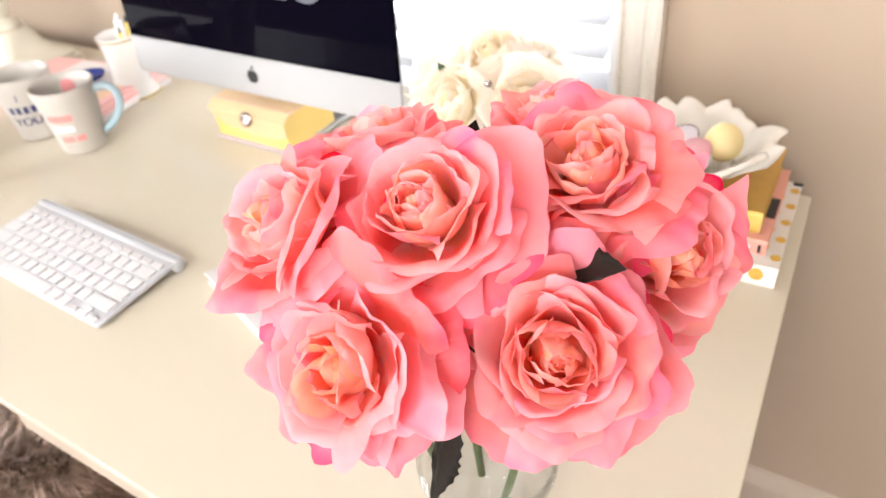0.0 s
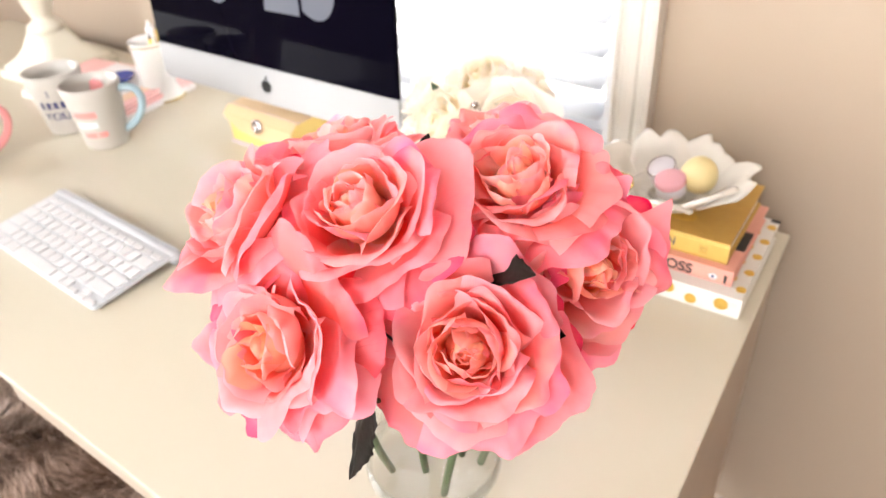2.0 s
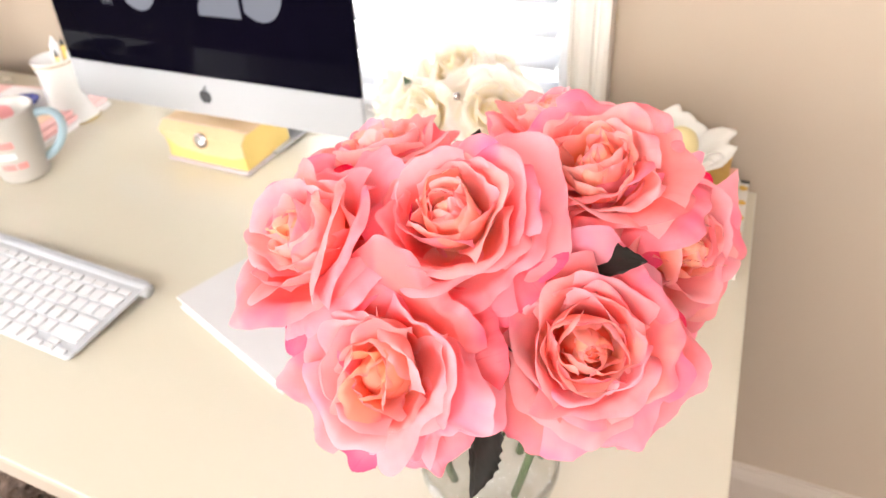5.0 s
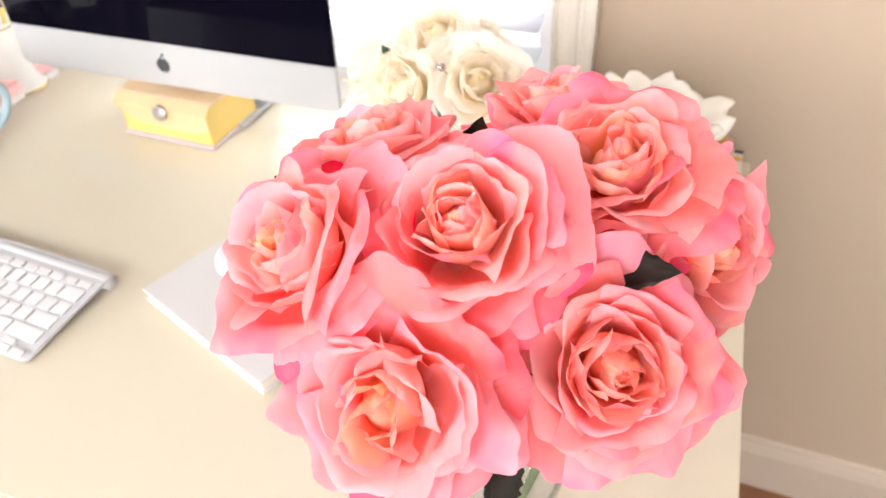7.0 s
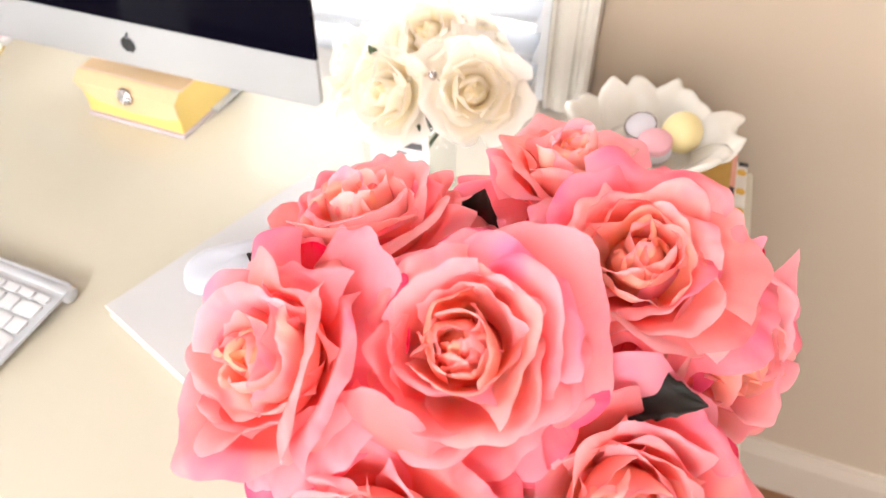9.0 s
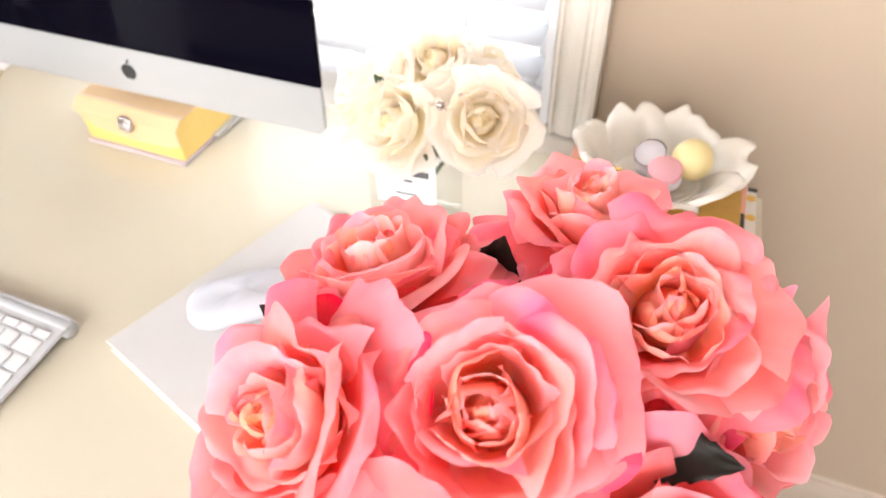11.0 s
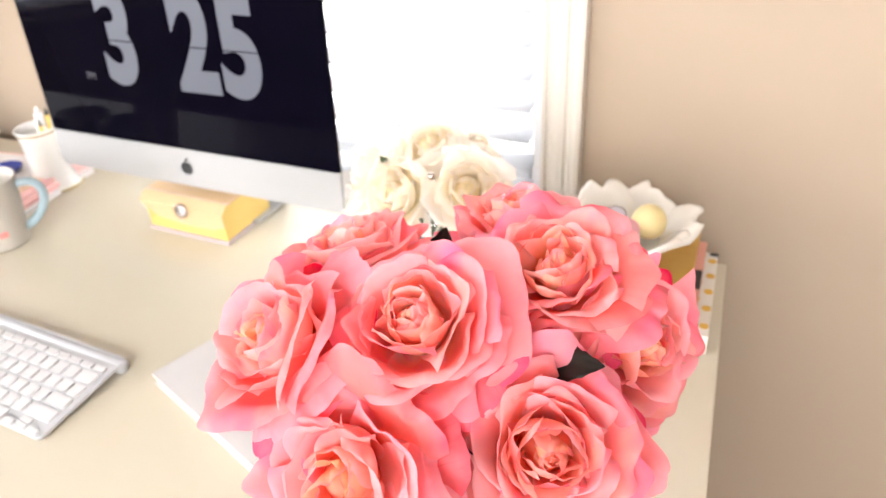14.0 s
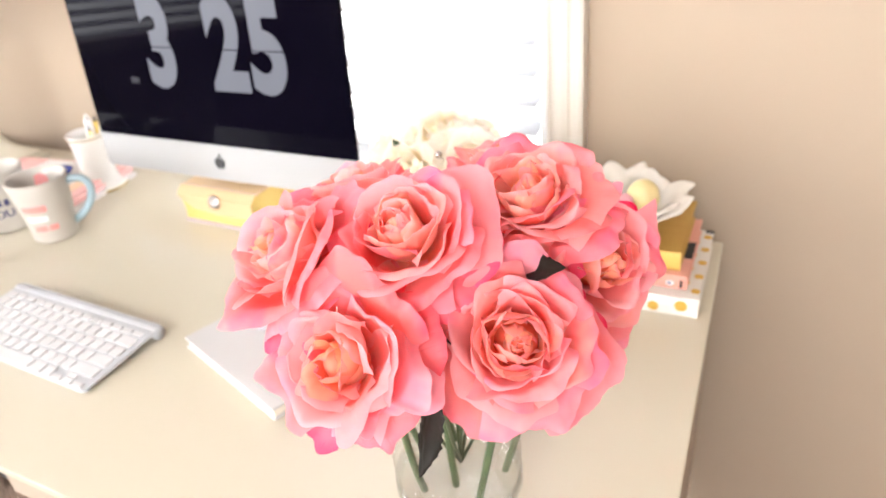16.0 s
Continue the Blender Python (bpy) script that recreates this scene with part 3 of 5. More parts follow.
def fur_height(x, y):
    e = max(abs(x) / 0.36, abs(y) / 0.33)
    return 0.03 + 0.02 * noise.noise((x * 7, y * 7, 2)) + 0.012 * noise.noise((x * 19, y * 19, 5)) - 0.09 * max(0, e - 0.78) ** 2 / 0.05


bm = bmesh.new()
n = 44
grid = [[bm.verts.new((-0.36 + 0.72 * i / n, -0.33 + 0.66 * j / n, max(0.002, fur_height(-0.36 + 0.72 * i / n, -0.33 + 0.66 * j / n)))) for i in range(n + 1)] for j in range(n + 1)]
low = [[bm.verts.new((v.co.x, v.co.y, v.co.z - 0.006)) for v in r] for r in grid]
for j in range(n):
    for i in range(n):
        bm.faces.new((grid[j][i], grid[j][i + 1], grid[j + 1][i + 1], grid[j + 1][i]))
        bm.faces.new((low[j][i], low[j + 1][i], low[j + 1][i + 1], low[j][i + 1]))
part("backing", bm, FURSKIN, throw, "brown fur backing")
rng = np.random.default_rng(5)
verts, faces = [], []
for k in range(46000):
    x, y = rng.uniform(-0.36, 0.36), rng.uniform(-0.12, 0.33)
    z = max(0.002, fur_height(x, y)) - 0.002
    a = 5.5 * noise.noise((x * 5, y * 5, 9)) + rng.normal(0, 0.35)
    ln = rng.uniform(0.026, 0.055)
    lean = rng.uniform(0.5, 0.95)
    d = Vector((math.cos(a) * lean, math.sin(a) * lean, math.sqrt(1 - min(0.9, lean * lean)))) * ln
    s = Vector((-math.sin(a), math.cos(a), 0)) * rng.uniform(0.0008, 0.0017)
    p = Vector((x, y, z))
    mid = p + d * 0.55 + Vector((0, 0, 0.15 * ln))
    i0 = len(verts)
    verts += [tuple(p - s), tuple(p + s), tuple(mid + s * 0.8), tuple(mid - s * 0.8), tuple(p + d)]
    faces += [(i0, i0 + 1, i0 + 2, i0 + 3), (i0 + 3, i0 + 2, i0 + 4)]
me = bpy.data.meshes.new("fur")
me.from_pydata(verts, [], faces)
me.materials.append(FUR)
fur = tagged(new("fur", me), "long brown grey hair tufts", "", "", "stuff")
fur.parent = throw

# ---- the computer ----
IW, IX = 0.534, -0.741
imac = thing("desktop_computer", "slim silver all-in-one computer showing a flip clock", "computer", pose(IX, 0.773, Z, 0, -0.5, -0.6))
CB, SB, TT = 0.072, 0.1315, 0.455   # chin bottom, screen bottom, top, over the desk
TIP = pose(0, 0, CB, -4.0) @ pose(0, 0, -CB)


def panel(w, z0, z1, y0, y1, r, round_low, round_high, bevel=0.0):
    o = []
    for cx, cz, a, on in ((w / 2 - r, z1 - r, 0, round_high), (-w / 2 + r, z1 - r, 90, round_high), (-w / 2 + r, z0 + r, 180, round_low), (w / 2 - r, z0 + r, 270, round_low)):
        if on:
            o += [(cx + r * math.cos(radians(a + 15 * i)), cz + r * math.sin(radians(a + 15 * i))) for i in range(7)]
        else:
            o.append((math.copysign(w / 2, cx), z1 if a < 180 else z0))
    bm = prism(o, y1 - y0, bevel)
    bmesh.ops.transform(bm, matrix=pose(0, y1, 0, 90), verts=bm.verts)
    return bm


part("chin", panel(IW, CB, SB - 0.0006, 0.0, 0.006, 0.010, True, False), ALU, imac, "silver aluminium chin", False, TIP)
part("screen", panel(IW - 0.002, SB, TT, 0.0002, 0.006, 0.010, False, True), SCREEN, imac, "glossy black glass screen", False, TIP)
bm = bmesh.new()
rings = []
for s, y in ((1.0, 0.0062), (0.985, 0.009), (0.8, 0.022), (0.5, 0.036), (0.2, 0.042)):
    zc = (CB + TT) / 2
    rings.append([bm.verts.new((x * s, y, zc + z * s)) for x, z in rounded(IW, TT - CB, 0.012)])
for a, c in zip(rings, rings[1:]):
    for i in range(len(a)):
        bm.faces.new((a[i], a[(i + 1) % len(a)], c[(i + 1) % len(a)], c[i]))
bm.faces.new(rings[0][::-1])
bm.faces.new(rings[-1])
part("back_shell", bm, ALU, imac, "", True, TIP)
bm = box(-0.085, 0.03, 0.004, 0.085, 0.16, 0.008, 0.0015)
part("foot", bm, ALU, imac, "", False)
bm = prism([(0.03, 0.2), (0.05, 0.2), (0.135, 0.012), (0.13, 0.008), (0.115, 0.008)], 0.15, 0.002)
bmesh.ops.transform(bm, matrix=Matrix(((0, 0, 1, -0.075), (1, 0, 0, 0), (0, 1, 0, 0), (0, 0, 0, 1))), verts=bm.verts)
part("stand", bm, ALU, imac, "", False)
# the emblem: a plain dark disc with a small leaf over it
bm = prism([((0.0098 + 0.0009 * math.cos(2 * t)) * math.cos(t), 0.0108 * math.sin(t) - (0.002 if abs(math.cos(t)) < 0.25 else 0) * math.copysign(1, math.sin(t))) for t in [2 * math.pi * i / 36 for i in range(36)]], 0.0006)
lf = [(0.0045 * math.cos(t), 0.0018 * math.sin(t)) for t in [2 * math.pi * i / 14 for i in range(14)]]
f = bm.faces.new([bm.verts.new((x * 0.6 - y * 0.8 + 0.002, x * 0.8 + y * 0.6 + 0.0135, 0.0006)) for x, y in lf])
part("emblem", bm, LOGO, imac, "plain dark round emblem", False, TIP @ pose(0, -0.0001, 0.1005, 90))
for text, dx, dz, hh, sq, mat, nm in (("3", -0.077, 0.281, 0.182, 0.76, DIGIT, "digit"), ("2", 0.059, 0.281, 0.182, 0.76, DIGIT, "digit"), ("5", 0.135, 0.281, 0.182, 0.76, DIGIT, "digit"), ("PM", -0.147, 0.226, 0.016, 0.9, DIGITDIM, "lettering")):
    part(nm, lettering(text, hh, 0.0002, sq, 0.0075 if len(text) == 1 else 0.0), mat, imac, "pale grey clock figure" if len(text) == 1 else "small dim letters", False, TIP @ pose(dx, -0.0002, dz, 90))
part("flap_line", box(-0.25, -0.0011, 0.2805, 0.25, -0.0006, 0.2820), SCREEN, imac, "", False, TIP)

# ---- the keyboard ----
kb = thing("keyboard", "slim silver keyboard with white square keys", "keyboard", Matrix.Translation((-0.7535, 0.4258, Z)) @ pose(0, 0, 0, 0, 0, -2.1))
KW, KD = 0.288, 0.125
SL = pose(0, 0, 0.0095, 4.6)
bm = prism(rounded(KW, KD, 0.007), 0.004, 0.0008)
part("plate", bm, KBPLATE, kb, "silver aluminium plate", False, SL @ pose(0, 0, -0.002))
part("battery_tube", tube([(-KW / 2, KD / 2 - 0.0085, 0.0088), (KW / 2, KD / 2 - 0.0085, 0.0088)], 0.0087, 20), KBPLATE, kb)
part("front_foot", box(-0.12, -KD / 2 + 0.004, 0.0, 0.12, -KD / 2 + 0.010, 0.0045, 0.001), KEYWHITE, kb, "", False)
PITCH = 0.0189
keys = {}


def key(x, y, w, d):
    k = (round(w, 4), round(d, 4))
    if k not in keys:
        keys[k] = mesh_of("key", prism(rounded(w, d, 0.0018, 3), 0.0024, 0.0004), KEYWHITE, False)
    o = new("key", keys[k])
    o.parent = kb
    o.matrix_local = SL @ pose(x, y, 0.0021)


rows = [(0.0365, 0.0085, [1.0] * 14), (0.0215, 0.0155, [1] * 13 + [1.5]), (0.0025, 0.0155, [1.5] + [1] * 13), (-0.0165, 0.0155, [1.8] + [1] * 11 + [1.8]), (-0.0355, 0.0155, [2.35] + [1] * 10 + [2.35])]
for y, d, ws in rows:
    unit = (KW - 0.012) / sum(ws)
    x = -KW / 2 + 0.006
    for w in ws:
        key(x + unit * w / 2, y, unit * w - 0.0032, d)
        x += unit * w
x = -KW / 2 + 0.006
u = (KW - 0.012) / 14.5
for w in (1, 1, 1, 1.25, 5.0, 1.25, 1):
    key(x + u * w / 2, -0.0535, u * w - 0.0032, 0.0155)
    x += u * w
for i in range(3):
    key(x + u * 0.5, -0.0573, u - 0.0032, 0.0075)
    if i == 1:
        key(x + u * 0.5, -0.0493, u - 0.0032, 0.0072)
    x += u

# ---- roses ----
def bez(a, b, c, d, t):
    s = 1 - t
    return tuple(s ** 3 * p + 3 * s * s * t * q + 3 * s * t * t * r + t ** 3 * w for p, q, r, w in zip(a, b, c, d))


def petal_mesh(mat, prof, width, phi, seed, ruffle=0.002, curl=0.004, point=0.0, tip=0.25, nu=12, nv=12, thick=0.0, notch=0.05):
    """One petal, its claw at the origin. prof: four (radius, height) points of its middle line; width: half its width along the arc."""
    bm = bmesh.new()
    uvl = bm.loops.layers.uv.new("UVMap")
    grid = []
    for j in range(nv + 1):
        row = []
        for i in range(nu + 1):
            u, v0 = -1 + 2 * i / nu, j / nv
            edge = noise.noise((u * 3.3 + seed * 7.1, seed * 1.7, 4.0)) * notch + noise.noise((u * 8.0, seed * 3.1, 1.0)) * notch * 0.2
            v = v0 * (1 - tip * abs(u) ** 2.6 + point * math.exp(-(u / 0.2) ** 2) + edge * v0)
            r, h = bez(*prof, min(v, 1.12))
            wf = (0.2 + 0.8 * math.sin(min(v0 / 0.72, 1) * math.pi / 2)) * (1 - 0.16 * max(0, (v0 - 0.72) / 0.28) ** 2)
            arc = u * wf * width
            ang = phi + arc / max(r, 0.011, width * 0.42)
            roll = curl * (abs(u) ** 2.5) * v0 ** 2
            nz = noise.noise((u * 1.7 + seed * 5.3, v0 * 1.9 + seed, seed * 2.2))
            nz2 = noise.noise((u * 4.1 + seed * 9.3, v0 * 3.2, seed * 4.7))
            wob = ruffle * v0 ** 1.6 * (nz * 2.2 + nz2 * 0.5)
            lip = curl * 0.55 * max(0, (v0 - 0.72) / 0.28) ** 2
            r2 = r + roll * 0.7 + wob + lip
            h2 = h - roll * 0.45 + wob * 0.5 - lip * 0.45
            row.append((Vector((r2 * math.cos(ang), r2 * math.sin(ang), h2)), (u + 1) / 2, v0))
        grid.append(row)
    top = [[bm.verts.new(c[0]) for c in r] for r in grid]
    low = [] if thick else None
    for j in range(nv + 1 if thick else 0):
        row = []
        for i in range(nu + 1):
            a = grid[j][min(i + 1, nu)][0] - grid[j][max(i - 1, 0)][0]
            c = grid[min(j + 1, nv)][i][0] - grid[max(j - 1, 0)][i][0]
            n = a.cross(c)
            n = n.normalized() if n.length > 1e-12 else Vector((0, 0, 1))
            e = 0.25 if i in (0, nu) or j == nv else 1.0
            row.append(bm.verts.new(grid[j][i][0] + n * thick * e))
        low.append(row)

    def face(vs, ij):
        f = bm.faces.new(vs)
        for lp, (i, j) in zip(f.loops, ij):
            lp[uvl].uv = (grid[j][i][1], grid[j][i][2])

    for j in range(nv):
        for i in range(nu):
            q = [(i, j), (i + 1, j), (i + 1, j + 1), (i, j + 1)]
            face([top[b][a] for a, b in q], q)
            if thick:
                face([low[b][a] for a, b in q[::-1]], q[::-1])
    for i in range(nu if thick else 0):
        q = [(i, nv), (i + 1, nv)]
        face([top[nv][i], top[nv][i + 1], low[nv][i + 1], low[nv][i]], q + q[::-1])
        q = [(i, 0), (i + 1, 0)]
        face([top[0][i + 1], top[0][i], low[0][i], low[0][i + 1]], q[::-1] + q)
    for j in range(nv if thick else 0):
        q = [(0, j), (0, j + 1)]
        face([top[j][0], top[j + 1][0], low[j + 1][0], low[j][0]], q + q[::-1])
        q = [(nu, j), (nu, j + 1)]
        face([top[j + 1][nu], top[j][nu], low[j][nu], low[j + 1][nu]], q[::-1] + q)
    me = bpy.data.meshes.new("petal")
    bm.to_mesh(me)
    bm.free()
    me.materials.append(mat)
    for p in me.polygons:
        p.use_smooth = True
    return me


def leaf_mesh(length, width, bend, seed, mat):
    bm = bmesh.new()
    n, k = 26, 6
    top = []
    for j in range(n + 1):
        v = j / n
        w = width * math.sin(math.pi * v ** 0.8) ** 0.9 * (1 + (0.09, -0.02, -0.07)[j % 3]) + 0.0004
        top.append([bm.verts.new((w * (-1 + 2 * i / k), length * v, -bend * v * v + 0.25 * w * abs(-1 + 2 * i / k) + 0.002 * noise.noise((v * 4, i, seed)))) for i in range(k + 1)])
    low = [[bm.verts.new(c.co - Vector((0, 0, 0.0005))) for c in r] for r in top]
    for j in range(n):
        for i in range(k):
            bm.faces.new((top[j][i], top[j][i + 1], top[j + 1][i + 1], top[j + 1][i]))
            bm.faces.new((low[j][i], low[j + 1][i], low[j + 1][i + 1], low[j][i + 1]))
        bm.faces.new((top[j][0], top[j + 1][0], low[j + 1][0], low[j][0]))
        bm.faces.new((top[j + 1][k], top[j][k], low[j][k], low[j + 1][k]))
    return mesh_of("leaf", bm, mat)


def silk_petal(mat, prof, half, phi, seed, curl, roll, wave, ragged, point, nu, nv):
    """A thin cloth petal round the flower's axis: its rim is frayed and rolls outwards, its sides roll back."""
    bm = bmesh.new()
    uvl = bm.loops.layers.uv.new("UVMap")
    grid = []
    for j in range(nv + 1):
        row, v0 = [], j / nv
        wf = 0.22 + 0.78 * math.sin(min(v0 / 0.66, 1) * math.pi / 2)
        for i in range(nu + 1):
            u = -1 + 2 * i / nu
            fray = noise.noise((u * 2.1 + seed * 7.1, seed * 1.7, 4.0)) + 0.45 * noise.noise((u * 5.5, seed * 3.1, 1.0)) + 0.36 * noise.noise((u * 14.0, seed * 2.3, 8.0))
            lim = 1 - 0.13 * abs(u) ** 3 - 0.16 * abs(u) ** 9 + point * math.exp(-(u / 0.24) ** 2) + ragged * fray * v0 * v0
            r, h = bez(*prof, v0 * lim)
            ang = phi + u * wf * half / max(r, half * 0.46, 0.006)
            e = max(0.0, (v0 - 0.66) / 0.34)
            lip = curl * e * e * (0.75 + 0.9 * noise.noise((u * 1.5 + seed, seed * 4.1, 2.0)))
            side = roll * abs(u) ** 4 * v0 ** 2
            wob = wave * v0 ** 2 * (1.7 * noise.noise((u * 1.4 + seed * 5.3, v0 * 1.3 + seed, seed * 2.2)) + 0.55 * noise.noise((u * 4.3 + seed * 9.3, v0 * 2.4, seed * 4.7)))
            r2, h2 = r + lip + side + wob, h - 0.75 * lip - 0.5 * side + 0.6 * wob
            row.append(bm.verts.new((r2 * math.cos(ang), r2 * math.sin(ang), h2)))
        grid.append(row)
    for j in range(nv):
        for i in range(nu):
            q = [(i, j), (i + 1, j), (i + 1, j + 1), (i, j + 1)]
            f = bm.faces.new([grid[y][x] for x, y in q])
            for lp, (x, y) in zip(f.loops, q):
                lp[uvl].uv = (x / nu, y / nv)
    me = bpy.data.meshes.new("petal")
    bm.to_mesh(me)
    bm.free()
    me.materials.append(mat)
    for p in me.polygons:
        p.use_smooth = True
    return me


# how the petals change from the heart outwards, in bloom radii
STEPS = (0.0, 0.15, 0.3, 0.5, 0.7, 0.85, 1.0)
TIP_R = (0.03, 0.15, 0.29, 0.48, 0.68, 0.85, 1.0)
TIP_H = (0.67, 0.71, 0.71, 0.65, 0.52, 0.35, 0.13)
BELLY = (0.13, 0.24, 0.37, 0.53, 0.67, 0.77, 0.84)
HALF = (0.21, 0.37, 0.51, 0.63, 0.69, 0.71, 0.70)
CURL = (0.01, 0.03, 0.07, 0.11, 0.14, 0.15, 0.12)


def rose(name, label, centre, axis, size, seed, mats, spin=0.0, group="", count=24, first=0.0, heart=6.0, foot=None, guards=5, loose=1.0):
    """A rose whose eye lies at centre and looks along axis. size: radius of the open bloom; first: how much of the tight bud is missing; heart: tilt of the bud's petals."""
    core, inner, mid, outer, guard = mats
    rng = random.Random(seed)
    R = size
    base = Vector(centre) - Vector(axis).normalized() * 0.66 * R
    ob = thing(name, label, "rose", axis_pose(base, axis, spin), group)
    at = lambda table, f: float(np.interp(f, STEPS, table)) * R
    turn = rng.uniform(0, 6.28)
    for i in range(count):
        f = first + (1 - first) * (i / (count - 1)) ** 1.25
        turn += 2.39996 + rng.uniform(-0.35, 0.35)
        j1, j2 = rng.uniform(0.92, 1.08), rng.uniform(0.94, 1.06)
        rt, ht, rb = at(TIP_R, f) * j1, at(TIP_H, f) * j2 + rng.uniform(-0.03, 0.03) * R, at(BELLY, f) * (0.5 + 0.5 * j1)
        k = min(1.0, f * 1.6)
        prof = [(0.05 * R, (0.24 - 0.24 * k) * R), (rb * (1.1 - 0.2 * k), (0.22 - 0.26 * k) * R), (rb * (1.15 - 0.14 * k), ht * (0.74 + 0.18 * k)), (rt, ht)]
        mat = core if i < 3 else inner if f < 0.34 else mid if f < 0.74 else outer
        me = silk_petal(mat, prof, at(HALF, f) * rng.uniform(0.88, 1.14), turn, rng.uniform(0, 50), at(CURL, f) * rng.uniform(0.5, 1.4) * loose, (0.03 + 0.12 * f) * R * rng.uniform(0.3, 1.2), (0.06 + 0.09 * f) * R * loose, 0.040 + 0.06 * f, (rng.uniform(-0.06, 0.01) if f < 0.7 else rng.uniform(-0.05, 0.09)), 24 if f < 0.3 else 46, 14 if f < 0.3 else 18)
        p = new("petal", me)
        p.parent = ob
        tilt = heart * (1 if f < 0.5 else 0.7)
        p.matrix_local = pose(0, 0, 0, rng.uniform(-tilt, tilt), rng.uniform(-tilt, tilt), 0)
    for i in range(guards):
        ht = rng.uniform(-0.16, 0.02) * R
        prof = [(0.05 * R, -0.03 * R), (0.5 * R, -0.17 * R), (0.86 * R, 0.02 * R), (rng.uniform(1.02, 1.12) * R, ht)]
        me = silk_petal(guard, prof, 0.52 * R * rng.uniform(0.9, 1.12), turn + 2 * math.pi * (i + 0.5) / guards + rng.uniform(-0.2, 0.2), rng.uniform(0, 50), 0.05 * R, 0.10 * R, 0.09 * R, 0.04, rng.uniform(0.04, 0.15), 30, 16)
        p = new("guard_petal", me)
        p.parent = ob
    part("bud", lathe([(0.05 * R, 0.02 * R), (0.30 * R, 0.16 * R), (0.26 * R, 0.30 * R), (0.15 * R, 0.46 * R), (0.07 * R, 0.57 * R), (0, 0.60 * R)], 16), core, ob, "tight pale heart")
    part("calyx", lathe([(0, -0.30 * R), (0.07 * R, -0.28 * R), (0.13 * R, -0.17 * R), (0.15 * R, -0.08 * R), (0.07 * R, 0.02 * R), (0, 0.03 * R)], 14), STEM, ob, "green calyx")
    if foot is not None:
        inv = ob.matrix_world.inverted()
        a = Vector((0, 0, -0.26 * R))
        tgt = inv @ Vector(foot)
        mid_ = inv @ (Vector(foot) * 0.45 + base * 0.55)
        pts = [Vector(bez(a, a + Vector((0, 0, -0.05)), mid_, tgt, t / 12)) for t in range(13)]
        part("stem", tube(pts, 0.0032 if guards else 0.0024, 9), STEM, ob, "green stem")
    return ob


PINKS = (PETAL_HEART, PETAL_IN, PETAL_MID, PETAL_OUT, PETAL_BACK)
VX, VY = -0.150, 0.402
bunch = [
    # eye, axis, radius, spin, foot, petals, missing bud, tilt of the bud, looseness
    ((-0.147, 0.342, 1.062), (0.04, -0.49, 0.87), 0.0560, 20, (0.004, -0.02), 28, 0.0, 7, 1.0),
    ((-0.059, 0.325, 0.996), (0.33, -0.73, 0.60), 0.0575, 75, (0.03, -0.03), 31, 0.0, 6, 0.95),
    ((-0.160, 0.262, 1.002), (0.0, -0.80, 0.60), 0.0560, 130, (-0.02, -0.035), 19, 0.12, 13, 1.4),
    ((-0.084, 0.426, 1.061), (0.10, -0.36, 0.93), 0.0560, 207, (0.02, 0.01), 23, 0.08, 10, 1.25),
    ((-0.023, 0.418, 1.008), (0.68, -0.54, 0.46), 0.0565, 15, (0.038, 0.012), 21, 0.10, 12, 1.3),
    ((-0.242, 0.318, 1.042), (-0.42, -0.52, 0.74), 0.0560, 300, (-0.038, 0.004), 23, 0.06, 11, 1.2),
    ((-0.241, 0.430, 1.046), (-0.34, 0.14, 0.93), 0.0600, 95, (-0.02, 0.03), 24, 0.05, 10, 1.2),
    ((-0.134, 0.510, 1.046), (0.04, 0.20, 0.97), 0.0590, 160, (0.012, 0.038), 23, 0.05, 10, 1.3),
]
for k, (c, ax, size, spin, ft, count, first, heart, loose) in enumerate(bunch):
    rose("pink_rose", "open salmon pink silk rose with ruffled petals", c, ax, size, 11 + 7 * k, PINKS, spin, "pink roses in the glass vase", count, first, heart, (VX + ft[0], VY + ft[1], Z + 0.022), 5, loose)


def sprig(name, label, place, direction, length, width, bend, spin, foot):
    """A leaf on its own thin stalk in the vase."""
    ob = thing(name, label, "leaf", pose(*place), "rose leaves in the glass vase")
    q = Vector((0, 1, 0)).rotation_difference(Vector(direction).normalized()).to_matrix().to_4x4() @ pose(0, 0, 0, 0, spin, 0)
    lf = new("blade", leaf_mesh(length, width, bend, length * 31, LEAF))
    lf.parent = ob
    lf.matrix_local = q
    f = Vector(foot) - Vector(place)
    part("stalk", tube([Vector((0, 0, 0)), f * 0.3 + Vector((0, 0, 0.01)), f * 0.65, f], 0.0016, 7), STEM, ob)
    return ob


FOOT = (VX, VY, Z + 0.03)
